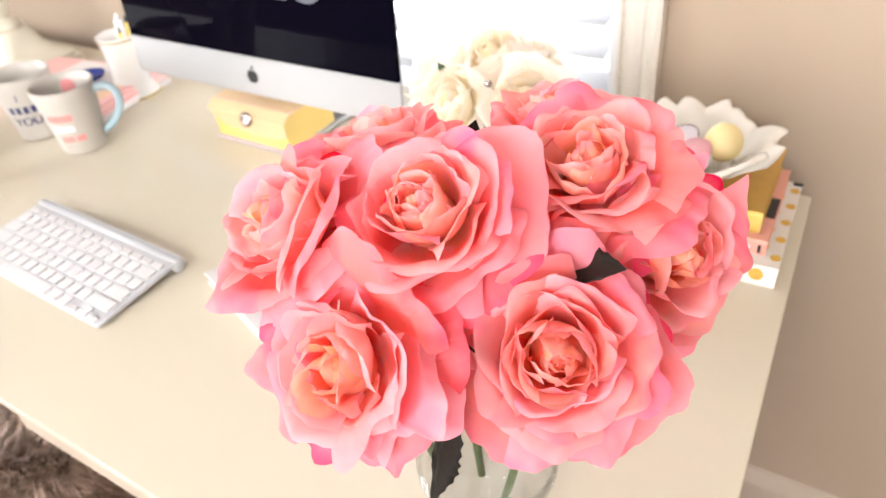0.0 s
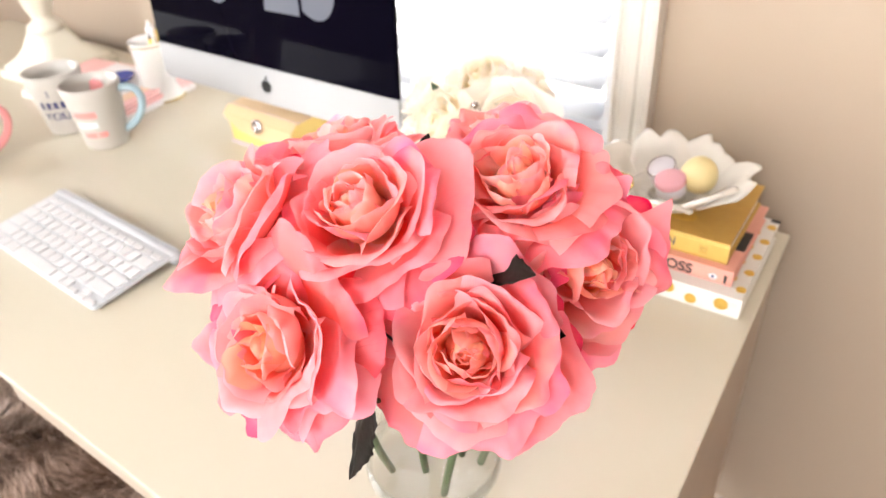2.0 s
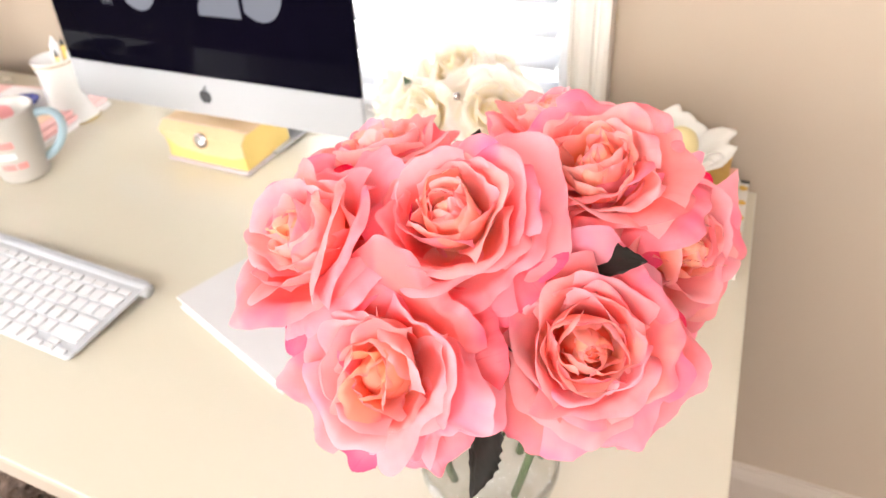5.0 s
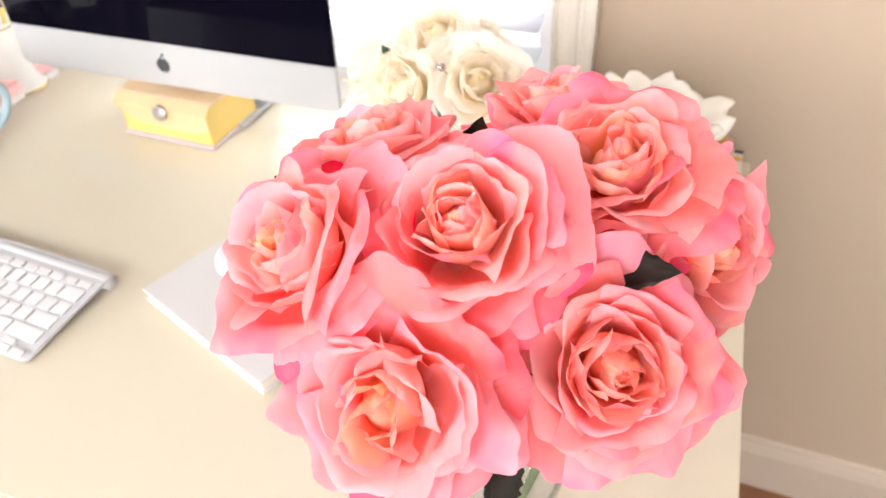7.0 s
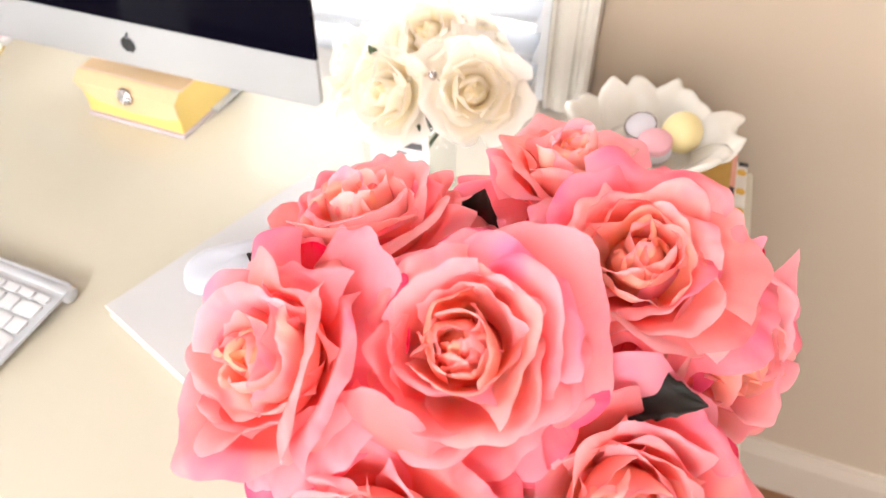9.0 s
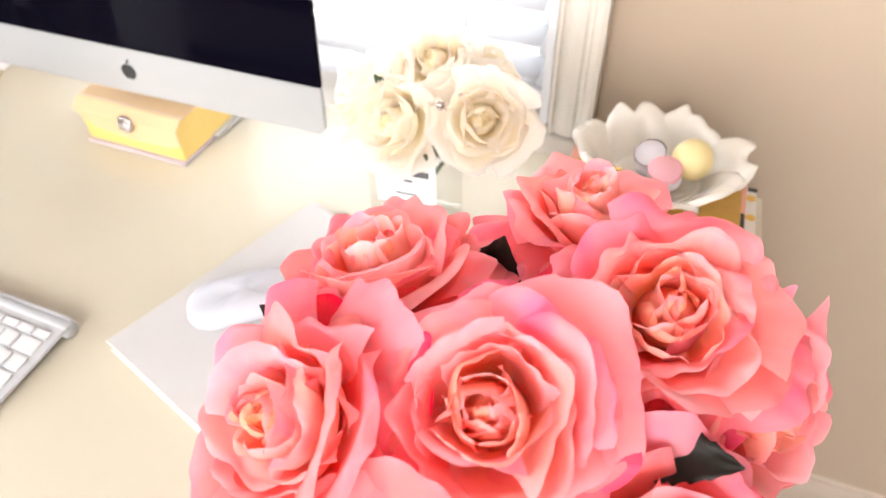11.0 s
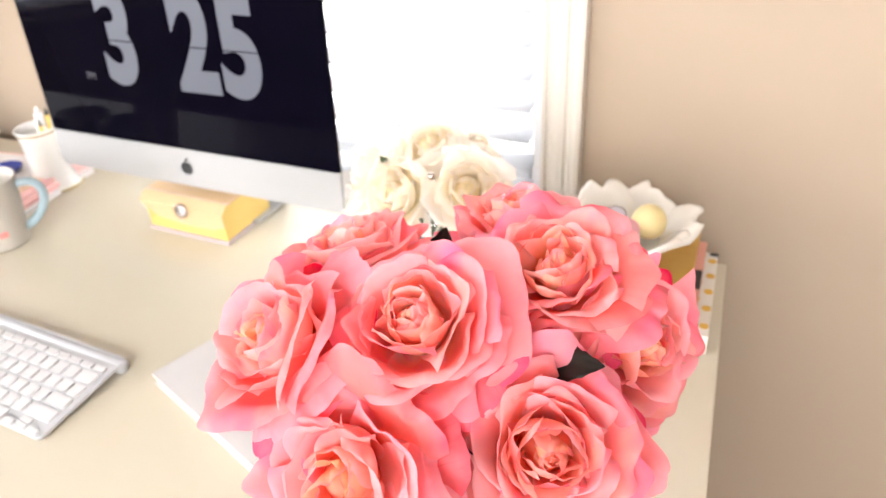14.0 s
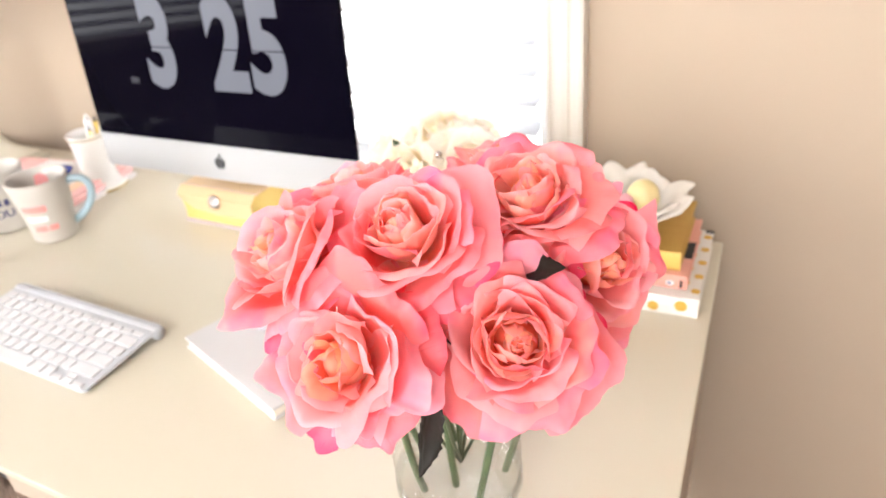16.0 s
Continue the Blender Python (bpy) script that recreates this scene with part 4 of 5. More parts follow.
for pl, dr, ln, wd, bd, sp in (
    ((-0.104, 0.293, 0.966), (-0.06, -0.22, -0.85), 0.060, 0.0105, 0.006, 25),
    ((-0.100, 0.385, 1.000), (0.5, -0.10, 0.25), 0.062, 0.014, 0.004, 0),
    ((-0.070, 0.390, 0.965), (0.5, -0.15, 0.25), 0.050, 0.013, 0.004, 20),
    ((-0.178, 0.455, 0.982), (0.03, -0.05, 0.6), 0.064, 0.019, 0.004, -10),
    ((-0.215, 0.375, 1.000), (-0.86, 0.05, 0.46), 0.070, 0.014, 0.004, 10),
    ((-0.180, 0.330, 0.945), (-0.6, -0.3, 0.1), 0.060, 0.020, 0.006, 10),
    ((-0.110, 0.345, 0.955), (0.02, -0.4, 0.45), 0.050, 0.022, 0.006, 0),
    ((-0.130, 0.400, 0.990), (-0.3, -0.25, 0.4), 0.060, 0.022, 0.004, 0),
):
    sprig("rose_leaf", "dark green serrated silk rose leaf", pl, dr, ln, wd, bd, sp, FOOT)

vase = thing("glass_vase", "clear glass vase with ringed base holding pink roses", "vase", pose(VX - 0.003, VY, Z) @ Matrix.Diagonal((0.97, 0.97, 1.08, 1)))
part("body", lathe([(0.0585, 0.020), (0.0595, 0.028), (0.060, 0.045), (0.057, 0.065), (0.050, 0.085), (0.042, 0.102), (0.0385, 0.116), (0.0395, 0.126), (0.0415, 0.130)], 64), THIN, vase, "clear glass body")
part("base", lathe([(0.0, 0.0008), (0.050, 0.0008), (0.0565, 0.003), (0.0585, 0.008)], 64), THIN, vase, "thick glass base")
for r, z, w in ((0.0580, 0.0100, 0.0024), (0.0582, 0.0155, 0.0022), (0.0586, 0.0200, 0.0018)):
    part("base_ring", lathe([(r + w * math.cos(t), z + w * math.sin(t)) for t in [2 * math.pi * i / 10 for i in range(10)]], 64, None, True), THIN, vase, "raised glass ring")
part("rim", lathe([(0.0412 + 0.0020 * math.cos(t), 0.1312 + 0.0020 * math.sin(t)) for t in [2 * math.pi * i / 10 for i in range(10)]], 64, None, True), THIN, vase, "rounded glass rim")

# ---- the ivory bouquet ----
WX, WY = -0.358, 0.757
IVORIES = (IVORY_HEART, IVORY_IN, IVORY_IN, IVORY_OUT, IVORY_OUT)
ivory = [
    ((-0.341, 0.764, 0.956), (0.00, -0.64, 0.77), 0.058),
    ((-0.370, 0.708, 0.908), (-0.30, -0.78, 0.52), 0.058),
    ((-0.270, 0.722, 0.924), (0.40, -0.72, 0.54), 0.055),
    ((-0.430, 0.752, 0.916), (-0.70, -0.42, 0.58), 0.062),
    ((-0.268, 0.795, 0.930), (0.70, 0.20, 0.66), 0.056),
    ((-0.345, 0.845, 0.930), (-0.20, 0.70, 0.65), 0.056),
]
for k, (c, ax, size) in enumerate(ivory):
    rose("ivory_rose", "creamy ivory silk rose with soft open petals", c, ax, size, 211 + 13 * k, IVORIES, 50 * k, "ivory roses in the square bottle", 19, 0.0, 4, (WX + 0.008 * math.cos(k), WY + 0.008 * math.sin(k), Z + 0.02), 0, 0.85)
for k, (pl, dr, ln) in enumerate((((-0.383, 0.745, 0.925), (-0.2, -0.5, 0.7), 0.018), ((-0.322, 0.704, 0.882), (0.1, -0.8, 0.2), 0.011))):
    lf = thing("ivory_rose_leaf", "small dark green leaf among the ivory roses", "leaf", pose(*pl), "leaves in the ivory bouquet")
    blade = new("blade", leaf_mesh(ln, ln * 0.24, 0.002, 3.0 + k, IVORYLEAF))
    blade.parent = lf
    blade.matrix_local = Vector((0, 1, 0)).rotation_difference(Vector(dr).normalized()).to_matrix().to_4x4()
    f = Vector((WX, WY, Z + 0.10)) - Vector(pl)
    part("stalk", tube([Vector((0, 0, 0)), f * 0.5, f], 0.0012, 6), STEM, lf)
pin = thing("jewel_pin", "silver pin with a clear drop among ivory roses", "pin", axis_pose((-0.311, 0.716, 0.934), (0.05, -0.7, 0.65)))
part("drop", lathe([(0, -0.004), (0.0035, -0.002), (0.0046, 0.002), (0.004, 0.005), (0, 0.0075)], 14), CRYSTAL, pin, "shiny silver drop")
part("needle", tube([(0, 0, -0.06), (0, 0, -0.004)], 0.0007, 6), CRYSTAL, pin)
bottle = thing("perfume_bottle_vase", "clear square glass bottle with a printed white label", "vase", pose(WX, WY, Z, 0, 0, 4))
o_ = rounded(0.092, 0.062, 0.008)
bm = bmesh.new()
lv = [(1.0, 0.001), (1.0, 0.108), (0.86, 0.120), (0.45, 0.126), (0.40, 0.140)]
rings = [[bm.verts.new((x * s, y * s, z)) for x, y in o_] for s, z in lv]
for a, c in zip(rings, rings[1:]):
    for i in range(len(a)):
        bm.faces.new((a[i], a[(i + 1) % len(a)], c[(i + 1) % len(a)], c[i]))
bm.faces.new(rings[0][::-1])
part("body", bm, THIN, bottle, "clear glass body", False)
lab = part("paper_label", box(-0.033, -0.0325, 0.044, 0.033, -0.0317, 0.109), WHITECARD, bottle, "white paper label with plain dark bars", False)
for x0, x1, z0, z1 in ((-0.009, -0.001, 0.098, 0.103), (0.003, 0.008, 0.098, 0.103), (-0.026, 0.026, 0.084, 0.092), (-0.008, 0.008, 0.0755, 0.0785), (-0.012, 0.012, 0.058, 0.0605)):
    part("print_bar", box(x0, -0.0331, z0, x1, -0.0327, z1), GREYINK, lab, "", False)

# ---- books and the flower bowl ----
def book(name, label, cx1, cy0, z, w, d, h, turn, cover, spine, pages=PAGES, board=0.0022):
    """A closed book: its spine faces -y, its front right corner stands at cx1, cy0."""
    ob = thing(name, label, "book", pose(cx1, cy0, z, 0, 0, turn))
    part("front_cover", box(-w, 0.002, h - board, 0, d, h, 0.0006), cover, ob, "", False)
    part("back_cover", box(-w, 0.002, 0.0, 0, d, board, 0.0006), cover, ob, "", False)
    bm = prism([(-0.0015, 0.0005), (0.0005, h * 0.2), (0.001, h * 0.5), (0.0005, h * 0.8), (-0.0015, h - 0.0005), (-0.004, h - 0.0005), (-0.004, 0.0005)], w)
    bmesh.ops.transform(bm, matrix=Matrix(((0, 0, -1, 0), (-1, 0, 0, 0.0015), (0, 1, 0, 0), (0, 0, 0, 1))), verts=bm.verts)
    part("spine", bm, spine, ob, "", False)
    part("page_block", box(-w + 0.004, 0.0055, board + 0.0003, -0.004, d - 0.004, h - board - 0.0003), pages, ob, "cream page block", False)
    return ob


polka = book("polka_dot_book", "white hardback with gold foil polka dots", 0.007, 0.731, Z, 0.215, 0.176, 0.026, 2.3, WHITEBOOK, WHITEBOOK, WHITEBOOK)
for x, z, r in ((-0.020, 0.015, 0.0075), (-0.052, 0.010, 0.0065), (-0.078, 0.017, 0.0075), (-0.106, 0.010, 0.007), (-0.136, 0.016, 0.0075), (-0.168, 0.010, 0.007)):
    o = [(r * math.cos(2 * math.pi * i / 24), max(-z + 0.001, min(0.0252 - z, r * math.sin(2 * math.pi * i / 24)))) for i in range(24)]
    part("foil_dot", prism(o, 0.0004), GOLDDOT, polka, "", False, pose(x, 0.0006, z, 90))
for k, (x, y, r) in enumerate([(-0.006, 0.02 + 0.034 * i, 0.0055) for i in range(5)] + [(-0.021, 0.037 + 0.034 * i, 0.0065) for i in range(4)]):
    o = [(max(-0.2, min(-0.0008 - x, r * math.cos(2 * math.pi * i / 20))), r * math.sin(2 * math.pi * i / 20)) for i in range(20)]
    part("foil_dot", prism(o, 0.0004), GOLDDOT, polka, "", False, pose(x, y, 0.026))
part("elastic_band", box(-0.010, 0.168, 0.0262, 0.0004, 0.1745, 0.0268), INK, polka, "black corner band", False)
pinkb = book("pink_book", "salmon pink paperback with black lettering on its spine", -0.010, 0.7465, Z + 0.0268, 0.195, 0.152, 0.019, 2.0, PINKBOOK, PINKBOOK)
part("spine_lettering", lettering("BOSS", 0.017, 0.0002, 1.0, 0.0004), INK, pinkb, "black title lettering", False, pose(-0.062, 0.0003, 0.0095, 90))
part("cover_block", box(-0.024, 0.045, 0.0191, -0.0006, 0.085, 0.0195), INK, pinkb, "black printed block", False)
part("spine_mark", box(-0.0085, -0.0004, 0.004, -0.0055, 0.0002, 0.014), INK, pinkb, "", False)
o = [(0.0045 * math.cos(2 * math.pi * i / 18), 0.0035 * math.sin(2 * math.pi * i / 18)) for i in range(18)]
part("spine_badge", prism(o, 0.0004), LILACPOT, pinkb, "", False, pose(-0.020, 0.0002, 0.009, 90))
part("spine_badge_eye", prism([(x * 0.4, y * 0.5) for x, y in o], 0.0004), NAVY, pinkb, "", False, pose(-0.0205, -0.0004, 0.009, 90))
goldb = book("gold_book", "gold cloth hardback with dark stamped lettering", -0.021, 0.756, Z + 0.0462, 0.172, 0.142, 0.026, 1.6, GOLDBOOK, GOLDSPINE)
part("spine_lettering", lettering("HION", 0.016, 0.0002, 0.85), GREYINK, goldb, "dark stamped title lettering", False, pose(-0.074, 0.0003, 0.013, 90))
for i in range(3):
    part("spine_mark", box(-0.030 + 0.003 * i, -0.0004, 0.008, -0.0285 + 0.003 * i, 0.0002, 0.017), GOLDBOOK, goldb, "", False)
part("cover_stamp", prism([(0.016 * math.cos(2 * math.pi * i / 20), 0.011 * math.sin(2 * math.pi * i / 20)) for i in range(20)], 0.0003), GOLDDOT, goldb, "dark stamped cover mark", False, pose(-0.062, 0.035, 0.0261))

BX, BY, BZ = -0.111, 0.808, Z + 0.0728
bowl = thing("flower_bowl", "ivory glazed ceramic bowl shaped like an open blossom", "bowl", pose(BX, BY, BZ) @ Matrix.Diagonal((1.05, 1.05, 1.0, 1)))
part("basin", lathe([(0, 0.0), (0.026, 0.0), (0.030, 0.002), (0.038, 0.009), (0.043, 0.015), (0.0425, 0.0175), (0.036, 0.0125), (0.024, 0.0075), (0, 0.0065)], 48), BOWLM, bowl)
for k in range(7):
    rr = random.Random(40 + k)
    me = petal_mesh(BOWLM, [(0.018, 0.0068), (0.056, 0.003), (0.058, 0.040 + rr.uniform(-0.004, 0.004)), (0.080 + rr.uniform(-0.004, 0.005), 0.053 + rr.uniform(-0.006, 0.006))], 0.040, radians(20 + 360 / 7 * k) + rr.uniform(-0.08, 0.08), 3.0 + k, 0.0040, 0.007, -0.06, 0.30, 32, 18, -0.0030, 0.055)
    p = new("petal", me)
    p.parent = bowl
egg = thing("lip_balm", "pale yellow round lip balm in the flower bowl", "lip balm", pose(BX + 0.030, BY + 0.006, BZ + 0.038, 12, 8, 0))
part("lower_shell", lathe([(0, -0.019)] + [(0.0205 * math.cos(a), 0.019 * math.sin(a)) for a in [radians(-80 + 8 * i) for i in range(10)]] + [(0.0203, -0.0004), (0, -0.0004)], 32), EGG, egg)
part("upper_shell", lathe([(0, 0.0), (0.0203, 0.0)] + [(0.0205 * math.cos(a), 0.024 * math.sin(a)) for a in [radians(2 + 8 * i) for i in range(11)]] + [(0, 0.024)], 32), EGG, egg)


def pot(name, label, place, tilt, lid, side, r, h):
    ob = thing(name, label, "cosmetic pot", Matrix.Translation(place) @ pose(0, 0, 0, *tilt))
    part("jar", lathe([(0, 0), (r * 0.96, 0), (r, 0.001), (r, h * 0.6), (r * 0.97, h * 0.62), (0, h * 0.62)], 32), side, ob)
    part("lid", lathe([(0, h * 0.625), (r * 0.99, h * 0.625), (r * 1.01, h * 0.66), (r * 1.01, h * 0.96), (r * 0.97, h), (0, h)], 32), lid, ob)
    return ob


pot("powder_pot", "small round pot with a pink lid", (BX + 0.009, BY - 0.016, BZ + 0.0240), (14, -6, 0), PINKPOT, LILACPOT, 0.0165, 0.019)
p = pot("balm_tin", "small pale tin with a silver rimmed lid", (BX - 0.006, BY + 0.008, BZ + 0.0230), (24, -14, 0), LILACPOT, LILACPOT, 0.0165, 0.022)
part("rim", lathe([(0.0150, 0.0222), (0.0158, 0.0234), (0.0166, 0.0222), (0.0158, 0.0216)], 32, None, True), CRYSTAL, p, "silver rim")
# a crumpled gold foil rose on the gold book before the bowl
foil = thing("gold_foil_bow", "small crumpled gold foil ornament on the gold book", "ornament", axis_pose((-0.151, 0.768, BZ + 0.0140), (-0.1, -0.5, 0.85)) @ Matrix.Diagonal((0.8, 0.8, 0.8, 1)))
for k in range(7):
    rr = random.Random(70 + k)
    me = petal_mesh(GOLD, [(0.002, 0.004), (0.012, 0.004), (0.017, 0.024), (0.023, 0.032 + rr.uniform(-0.006, 0.004))], 0.012, radians(51 * k), 9 + k, 0.002, 0.004, 0.05, 0.2, 9, 8, 0.0004)
    p = new("fold", me)
    p.parent = foil
part("knot", lathe([(0, 0), (0.006, 0.001), (0.007, 0.010), (0.004, 0.019), (0, 0.021)], 12), GOLD, foil)

# ---- notebook and tablet ----
nb = thing("notebook", "white hardcover notebook with cream pages", "notebook", pose(-0.372, 0.405, Z, 0, 0, -19.5))
part("back_cover", box(-0.200, 0, 0.0005, 0, 0.262, 0.003, 0.001), NOTE, nb, "", False)
part("page_block", box(-0.196, 0.003, 0.0033, -0.003, 0.259, 0.0137), PAGES, nb, "cream page edges", False)
part("front_cover", box(-0.200, 0, 0.014, 0, 0.262, 0.0165, 0.001), NOTE, nb, "white cover board", False)
part("spine", box(-0.200, 0.2622, 0.0005, 0, 0.2645, 0.0165, 0.0008), NOTE, nb, "", False)
mouse = thing("computer_mouse", "glossy white low computer mouse on the notebook", "mouse", Matrix.Translation((-0.462, 0.562, Z + 0.0167)) @ pose(0, 0, 0, 0, 0, -50))
bm = bmesh.new()
rings = []
for s, z in ((0.94, 0.0), (1.0, 0.004), (0.985, 0.009), (0.90, 0.014), (0.70, 0.0185), (0.4, 0.021), (0.12, 0.0218)):
    rings.append([bm.verts.new((x * s, y * s, z * (1 - 0.25 * (y / 0.057) ** 2))) for x, y in rounded(0.060, 0.114, 0.027, 8)])
for a, c in zip(rings, rings[1:]):
    for i in range(len(a)):
        bm.faces.new((a[i], a[(i + 1) % len(a)], c[(i + 1) % len(a)], c[i]))
bm.faces.new(rings[0][::-1])
bm.faces.new(rings[-1])
part("shell", bm, ACRYLIC, mouse, "glossy white shell")

# ---- the yellow card box under the screen ----
purse = thing("card_box", "small yellow gold purse-shaped box with a jewel clasp", "box", pose(-0.742, 0.745, Z + 0.001, 0, 0, -1.0))
part("base_board", box(-0.0775, -0.004, 0.0002, 0.0775, 0.108, 0.0042, 0.001), LILAC, purse, "lilac grey base board", False)
bm = prism([(0.0, 0.0046), (0.001, 0.022), (-0.003, 0.050), (0.012, 0.060), (0.104, 0.060), (0.104, 0.0046)], 0.150, 0.0012)
bmesh.ops.transform(bm, matrix=Matrix(((0, 0, 1, -0.075), (1, 0, 0, 0), (0, 1, 0, 0), (0, 0, 0, 1))), verts=bm.verts)
part("body", bm, PURSE, purse, "yellow gold box body", False)
o = [(-0.079, 0.062), (0.079, 0.062), (0.079, 0.052), (0.077, 0.030), (0.055, 0.0225), (0.0, 0.0205), (-0.050, 0.0265), (-0.074, 0.042), (-0.079, 0.052)]
bm = bmesh.new()
fr = [bm.verts.new((x, -0.0055 + 0.11 * (0.052 - min(z, 0.052)) + 1.35 * max(0, z - 0.052), z)) for x, z in o]
bk = [bm.verts.new((x, v.co.y + 0.0012, z)) for (x, z), v in zip(o, fr)]
for i in range(len(o)):
    j = (i + 1) % len(o)
    bm.faces.new((fr[i], fr[j], bk[j], bk[i]))
bm.faces.new(fr)
bm.faces.new(bk[::-1])
part("flap", bm, PURSEFLAP, purse, "pale gold pointed flap", False)
part("lid", box(-0.079, 0.0095, 0.0604, 0.079, 0.104, 0.0624, 0.0006), PURSEFLAP, purse, "", False)
for i in range(34):
    part("stitch", box(-0.079 + 0.0048 * i, 0.012, 0.0625, -0.0765 + 0.0048 * i, 0.0134, 0.0629), LILAC, purse, "", False)
clasp = part("clasp", lathe([(0, 0.0), (0.0088, 0.0), (0.0098, 0.002), (0.0085, 0.0042), (0.006, 0.005), (0, 0.005)], 24), CRYSTAL, purse, "silver jewel clasp", True, pose(0.004, -0.0045, 0.0475, 84) @ Matrix.Diagonal((1.2, 1.2, 1.1, 1)))
part("gem", lathe([(0, 0.0052), (0.0055, 0.0052), (0.0062, 0.0066), (0.0038, 0.009), (0, 0.0095)], 8), GEM, clasp, "clear cut stone", False)
for i in range(8):
    a = 2 * math.pi * i / 8
    bm = bmesh.new()
    bmesh.ops.create_icosphere(bm, subdivisions=1, radius=0.0019)
    part("small_stone", bm, GEM, clasp, "", False, pose(0.0078 * math.cos(a), 0.0078 * math.sin(a), 0.0045))

# ---- mugs, holder, lamp, papers ----
def mug(name, label, place, turn, rim, foot, height, handle_mat, group="mugs on the desk"):
    ob = thing(name, label, "mug", pose(*place, 0, 0, turn), group)
    prof = [(0, 0.0), (foot * 0.86, 0.0), (foot * 0.96, 0.002), (foot, 0.006)]
    prof += [(foot + (rim - foot) * (t ** 1.15), 0.006 + (height - 0.008) * t) for t in (0.15, 0.3, 0.5, 0.7, 0.85, 1.0)]
    prof += [(rim - 0.0012, height), (rim - 0.0035, height - 0.001)]
    prof += [(foot + (rim - foot) * (t ** 1.15) - 0.004, 0.006 + (height - 0.008) * t) for t in (0.85, 0.7, 0.5, 0.3, 0.12)] + [(foot - 0.008, 0.007), (0, 0.006)]
    part("body", lathe(prof, 56), MUG, ob, "off-white glazed body")
    rr = lambda t: foot + (rim - foot) * t - 0.002
    pts = [Vector(bez((rr(0.86), 0, height * 0.86), (rr(0.9) + 0.045, 0, height * 0.98), (rr(0.6) + 0.045, 0, height * 0.42), (rr(0.22), 0, height * 0.20), t / 16)) for t in range(17)]
    part("handle", tube(pts, 0.0062, 12), handle_mat, ob, "coloured loop handle")
    return ob


def on_mug(name, ob, bm, rim, foot, height, z, ang, mat):
    """Bends print round the mug's side at the height z."""
    for v in bm.verts:
        zz = z + v.co.y
        r = foot + (rim - foot) * (max(0, (zz - 0.006) / (height - 0.008)) ** 1.15) + 0.0003 + v.co.z
        a = ang + v.co.x / r
        v.co = Vector((r * math.cos(a), r * math.sin(a), zz))
    return part(name, bm, mat, ob, "", False)


def bar(w, h, n=10):
    bm = bmesh.new()
    vs = [[bm.verts.new((-w / 2 + w * i / n, y, 0.0)) for i in range(n + 1)] for y in (-h / 2, h / 2)]
    for i in range(n):
        bm.faces.new((vs[0][i], vs[0][i + 1], vs[1][i + 1], vs[1][i]))
    return bm


MR, MF, MH = 0.047, 0.035, 0.108
m1 = mug("mug", "off-white mug with coral print and pale blue handle", (-1.008, 0.636, Z), 40, MR, MF, MH, MUGBLUE)
for w, h, z, mat in ((0.040, 0.011, 0.066, REDPRINT), (0.034, 0.011, 0.048, PALEPRINT)):
    on_mug("print_bar", m1, bar(w, h), MR, MF, MH, z, radians(-100), mat)
for da, w in ((-0.22, 0.006), (0.06, 0.014), (0.5, 0.014)):
    on_mug("print_bar", m1, bar(w, 0.010), MR, MF, MH, 0.030, radians(-100) + da, REDPRINT)
part("inner_dot", prism([(0.012 * math.cos(2 * math.pi * i / 20), 0.012 * math.sin(2 * math.pi * i / 20)) for i in range(20)], 0.0006), MUGPINK, m1, "pink inner dot", False, pose(-0.006, MR - 0.0095, 0.086, 80))
m2 = mug("mug", "off-white mug with navy block print", (-1.122, 0.636, Z), 130, MR, MF, MH, MUGBLUE)
on_mug("print_letter", m2, lettering("I", 0.017, 0.0, 1.2), MR, MF, MH, 0.079, radians(-178), NAVY)
for i in range(4):
    on_mug("print_bar", m2, bar(0.0075, 0.012), MR, MF, MH, 0.058, radians(-178) + (i - 1.5) * 0.28, NAVY)
on_mug("print_letters", m2, lettering("YOU", 0.019, 0.0, 1.1, 0.0004), MR, MF, MH, 0.037, radians(-176), NAVY)
part("inner_dot", prism([(0.012 * math.cos(2 * math.pi * i / 20), 0.009 * math.sin(2 * math.pi * i / 20)) for i in range(20)], 0.0006), GREYINK, m2, "dark inner mark", False, pose(-0.022, MR * 0.74, 0.088, 80, 0, 25))
m3 = mug("mug", "off-white mug with a coral pink handle", (-1.122, 0.463, Z), 58, MR, MF, MH, MUGPINK)

holder = thing("pencil_holder", "white porcelain pencil holder with gold rimmed foot", "pencil holder", pose(-1.094, 0.808, Z))
part("body", lathe([(0, 0), (0.041, 0), (0.045, 0.003), (0.044, 0.007), (0.037, 0.013), (0.0325, 0.026), (0.0305, 0.06), (0.031, 0.09), (0.034, 0.107), (0.0345, 0.109), (0.0325, 0.109), (0.0290, 0.09), (0.0275, 0.06), (0.027, 0.02), (0, 0.014)], 40), CERAMIC, holder)
part("gold_band", lathe([(0.0446, 0.0015), (0.0458, 0.003), (0.0448, 0.0048)], 40), GOLD, holder, "thin gold foot band")
part("gold_band", lathe([(0.0332, 0.1015), (0.0340, 0.103), (0.0344, 0.1045)], 40), GOLD, holder, "thin gold rim band")
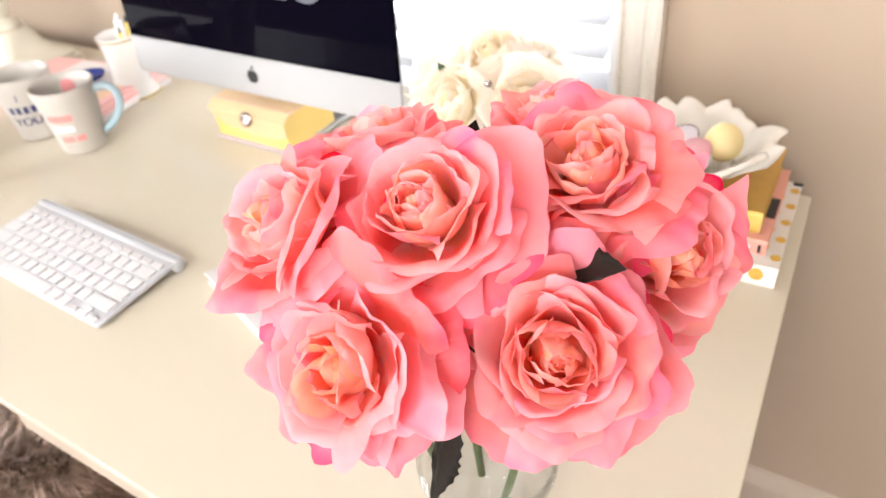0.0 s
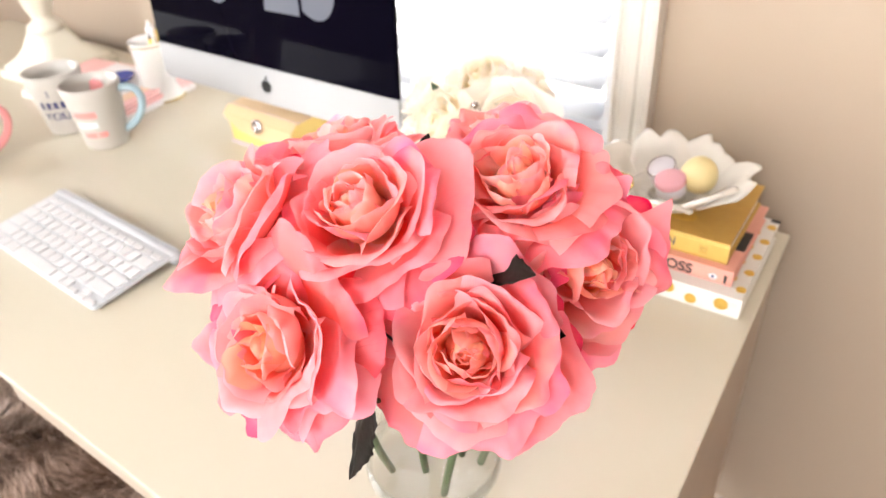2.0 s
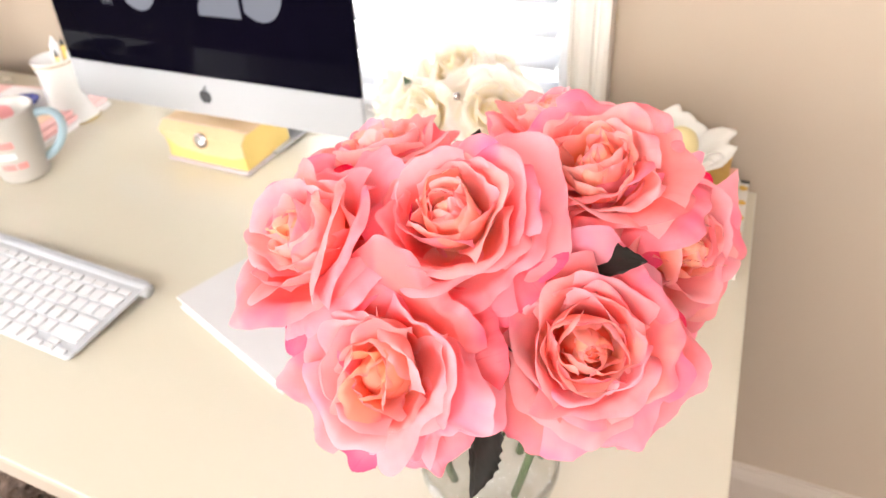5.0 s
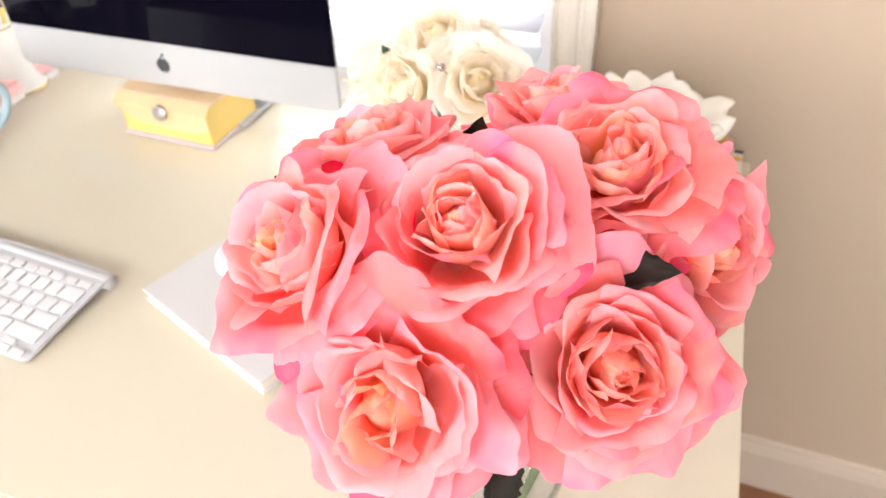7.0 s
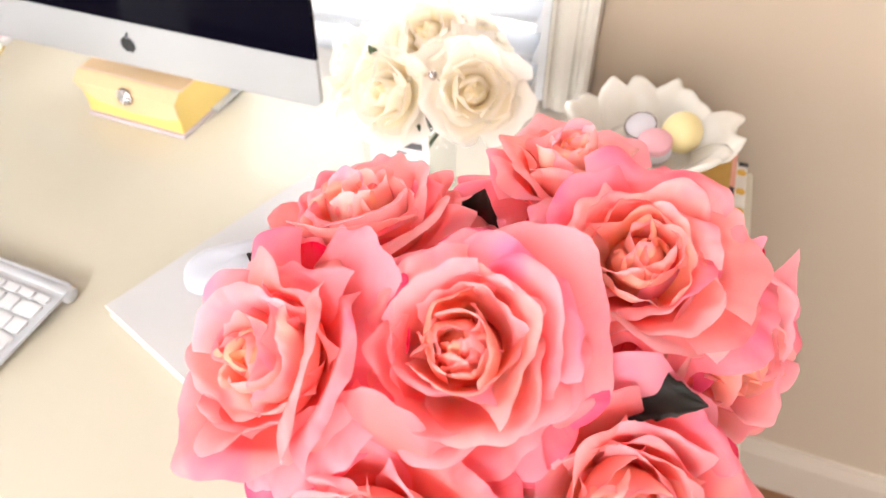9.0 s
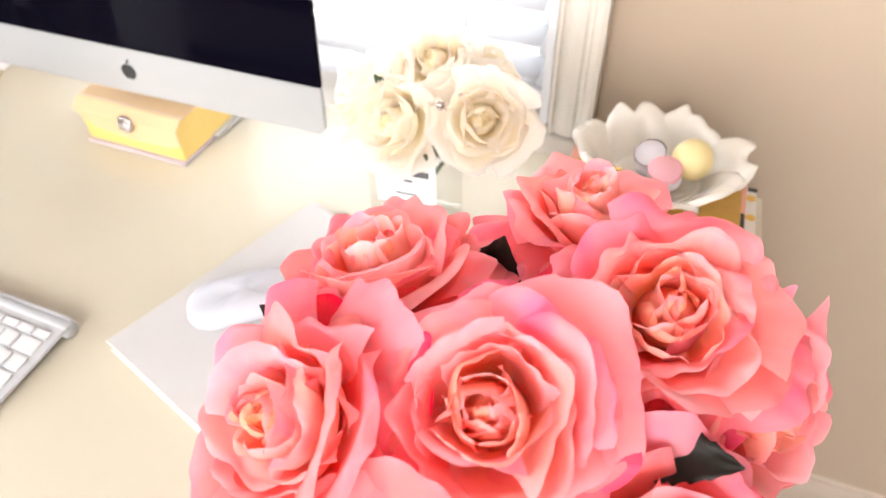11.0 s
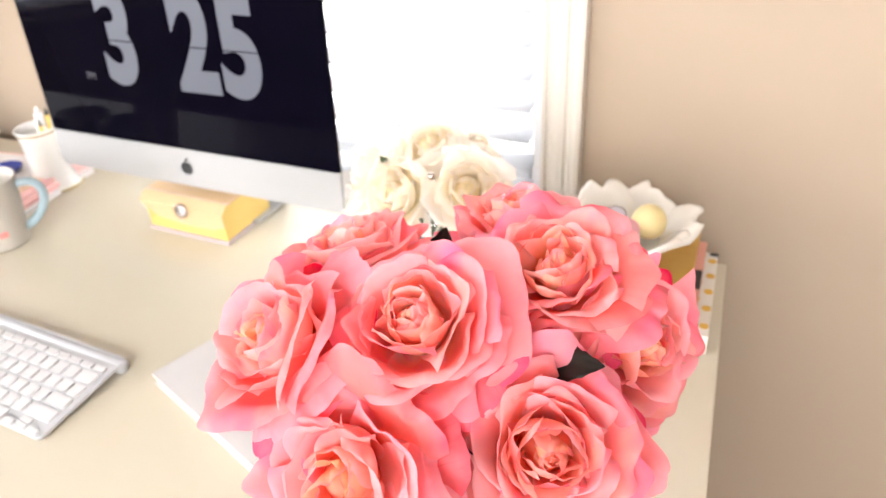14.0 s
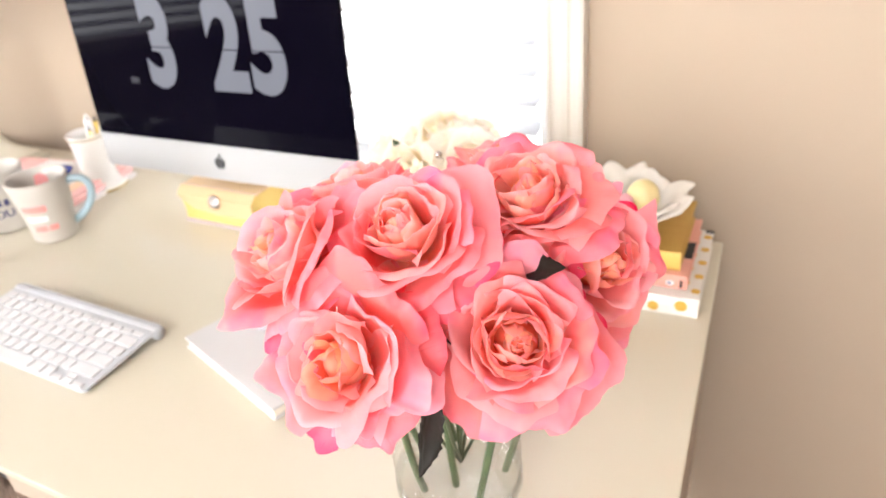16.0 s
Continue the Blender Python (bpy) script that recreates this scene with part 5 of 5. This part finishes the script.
for k, (dx, dy, mat, hh) in enumerate(((0.008, 0.004, WHITECARD, 0.012), (0.016, -0.004, GOLD, -0.004), (0.012, 0.012, GOLDSPINE, 0.006))):
    pen = thing("pencil", ("white", "gold", "yellow")[k] + " pencil standing in the porcelain holder", "pencil", pose(-1.094 + dx * 0.4, 0.808 + dy * 0.4, Z + 0.0155), "pencils in the holder")
    part("barrel", tube([(0, 0, 0), (dx, dy, 0.105 + hh)], 0.0038 if k else 0.007, 8), mat, pen)
    part("tip", tube([(dx, dy, 0.1051 + hh), (dx * 1.04, dy * 1.04, 0.117 + hh)], 0.0036 if k else 0.0065, 8, None, lambda t: 1 - 0.8 * t), CERAMIC if not k else DARK, pen)

lamp = thing("table_lamp", "cream turned table lamp with a stepped square base", "lamp", pose(-1.412, 0.787, Z, 0, 0, 4) @ Matrix.Diagonal((0.8, 0.8, 0.84, 1)))
part("plinth", box(-0.105, -0.105, 0.0005, 0.105, 0.105, 0.022, 0.004), LAMPM, lamp, "", False)
bm = bmesh.new()
rings = []
for w, z in ((0.196, 0.0222), (0.196, 0.030), (0.180, 0.036), (0.150, 0.046), (0.118, 0.066), (0.098, 0.090), (0.086, 0.104)):
    rings.append([bm.verts.new((x, y, z)) for x, y in rounded(w, w, 0.018 + 0.1 * (0.196 - w))])
for a, c in zip(rings, rings[1:]):
    for i in range(len(a)):
        bm.faces.new((a[i], a[(i + 1) % len(a)], c[(i + 1) % len(a)], c[i]))
bm.faces.new(rings[0][::-1])
bm.faces.new(rings[-1])
part("base", bm, LAMPM, lamp, "cream swept square base")
part("column", lathe([(r * 0.72, z) for r, z in [(0, 0.1042), (0.058, 0.1042), (0.062, 0.110), (0.060, 0.118), (0.045, 0.126), (0.034, 0.132), (0.036, 0.142), (0.047, 0.160), (0.054, 0.185), (0.052, 0.215), (0.041, 0.245), (0.034, 0.262), (0.048, 0.268), (0.055, 0.278), (0.048, 0.288), (0.030, 0.300), (0.028, 0.36), (0.036, 0.40), (0.026, 0.42), (0, 0.42)]], 36), LAMPM, lamp, "cream turned column")
part("lamp_shade", lathe([(0.19, 0.44), (0.13, 0.66), (0.128, 0.66), (0.188, 0.44)], 48, None, True), WHITECARD, lamp, "white cone shade")
part("shade_ring", lathe([(0.019, 0.4205), (0.019, 0.52), (0.004, 0.53), (0, 0.53)], 16), GOLD, lamp)
for i in range(3):
    a = 2 * math.pi * i / 3
    part("shade_spoke", tube([(0.0, 0.0, 0.5), (0.17 * math.cos(a), 0.17 * math.sin(a), 0.4745)], 0.002, 6), GOLD, lamp)

mags = thing("paper_stack", "low stack of pink and white cards behind the mugs", "papers", pose(-1.205, 0.765, Z, 0, 0, 6))
for k, (w, d, z, tn, mat) in enumerate(((0.30, 0.17, 0.0005, 0, WHITECARD), (0.29, 0.165, 0.0095, 2, BLUSH), (0.28, 0.155, 0.0185, 1, BLUSH))):
    part("card", box(-w / 2, -d / 2, 0, w / 2, d / 2, 0.0086, 0.0012), mat, mags, "", False, pose(0, 0, z, 0, 0, tn))
part("strip", box(-0.05, -0.070, 0.0272, 0.10, 0.070, 0.0282), WHITECARD, mags, "white printed strip", False)
part("strip", box(0.101, -0.070, 0.0272, 0.125, 0.070, 0.0282), PEACHCARD, mags, "peach printed strip", False)
dish = thing("blue_dish", "small deep blue dish on the paper stack", "dish", pose(-1.165, 0.772, Z + 0.0285))
part("body", lathe([(0, 0), (0.016, 0), (0.024, 0.004), (0.030, 0.010), (0.0285, 0.0105), (0.022, 0.006), (0, 0.003)], 32), PLATEBLUE, dish)

# ---- the floor's planks ----
plank_me = [mesh_of("plank", box(-0.6 * k, -0.0375, -0.012, 0.6 * k, 0.0375, 0.0, 0.0012, 1), FLOORWOOD, False) for k in (1.0, 0.75)]
rng = random.Random(3)
for i in range(35):
    y = BACK - 0.040 - 0.0765 * i
    x = LEFT + 0.004
    first = rng.uniform(0.35, 1.0)
    while x < RIGHT - 0.05:
        k = rng.randrange(2)
        half = 0.6 if k == 0 else 0.45
        cut = first * min(1.0, (RIGHT - 0.004 - x) / (2 * half))
        first = 1.0
        p = new("plank", plank_me[k])
        p.parent = floor
        p.matrix_local = pose(x + half * cut, y, 0) @ Matrix.Diagonal((cut, 1.0, 1.0, 1.0))
        x += 2 * half * cut + 0.0015
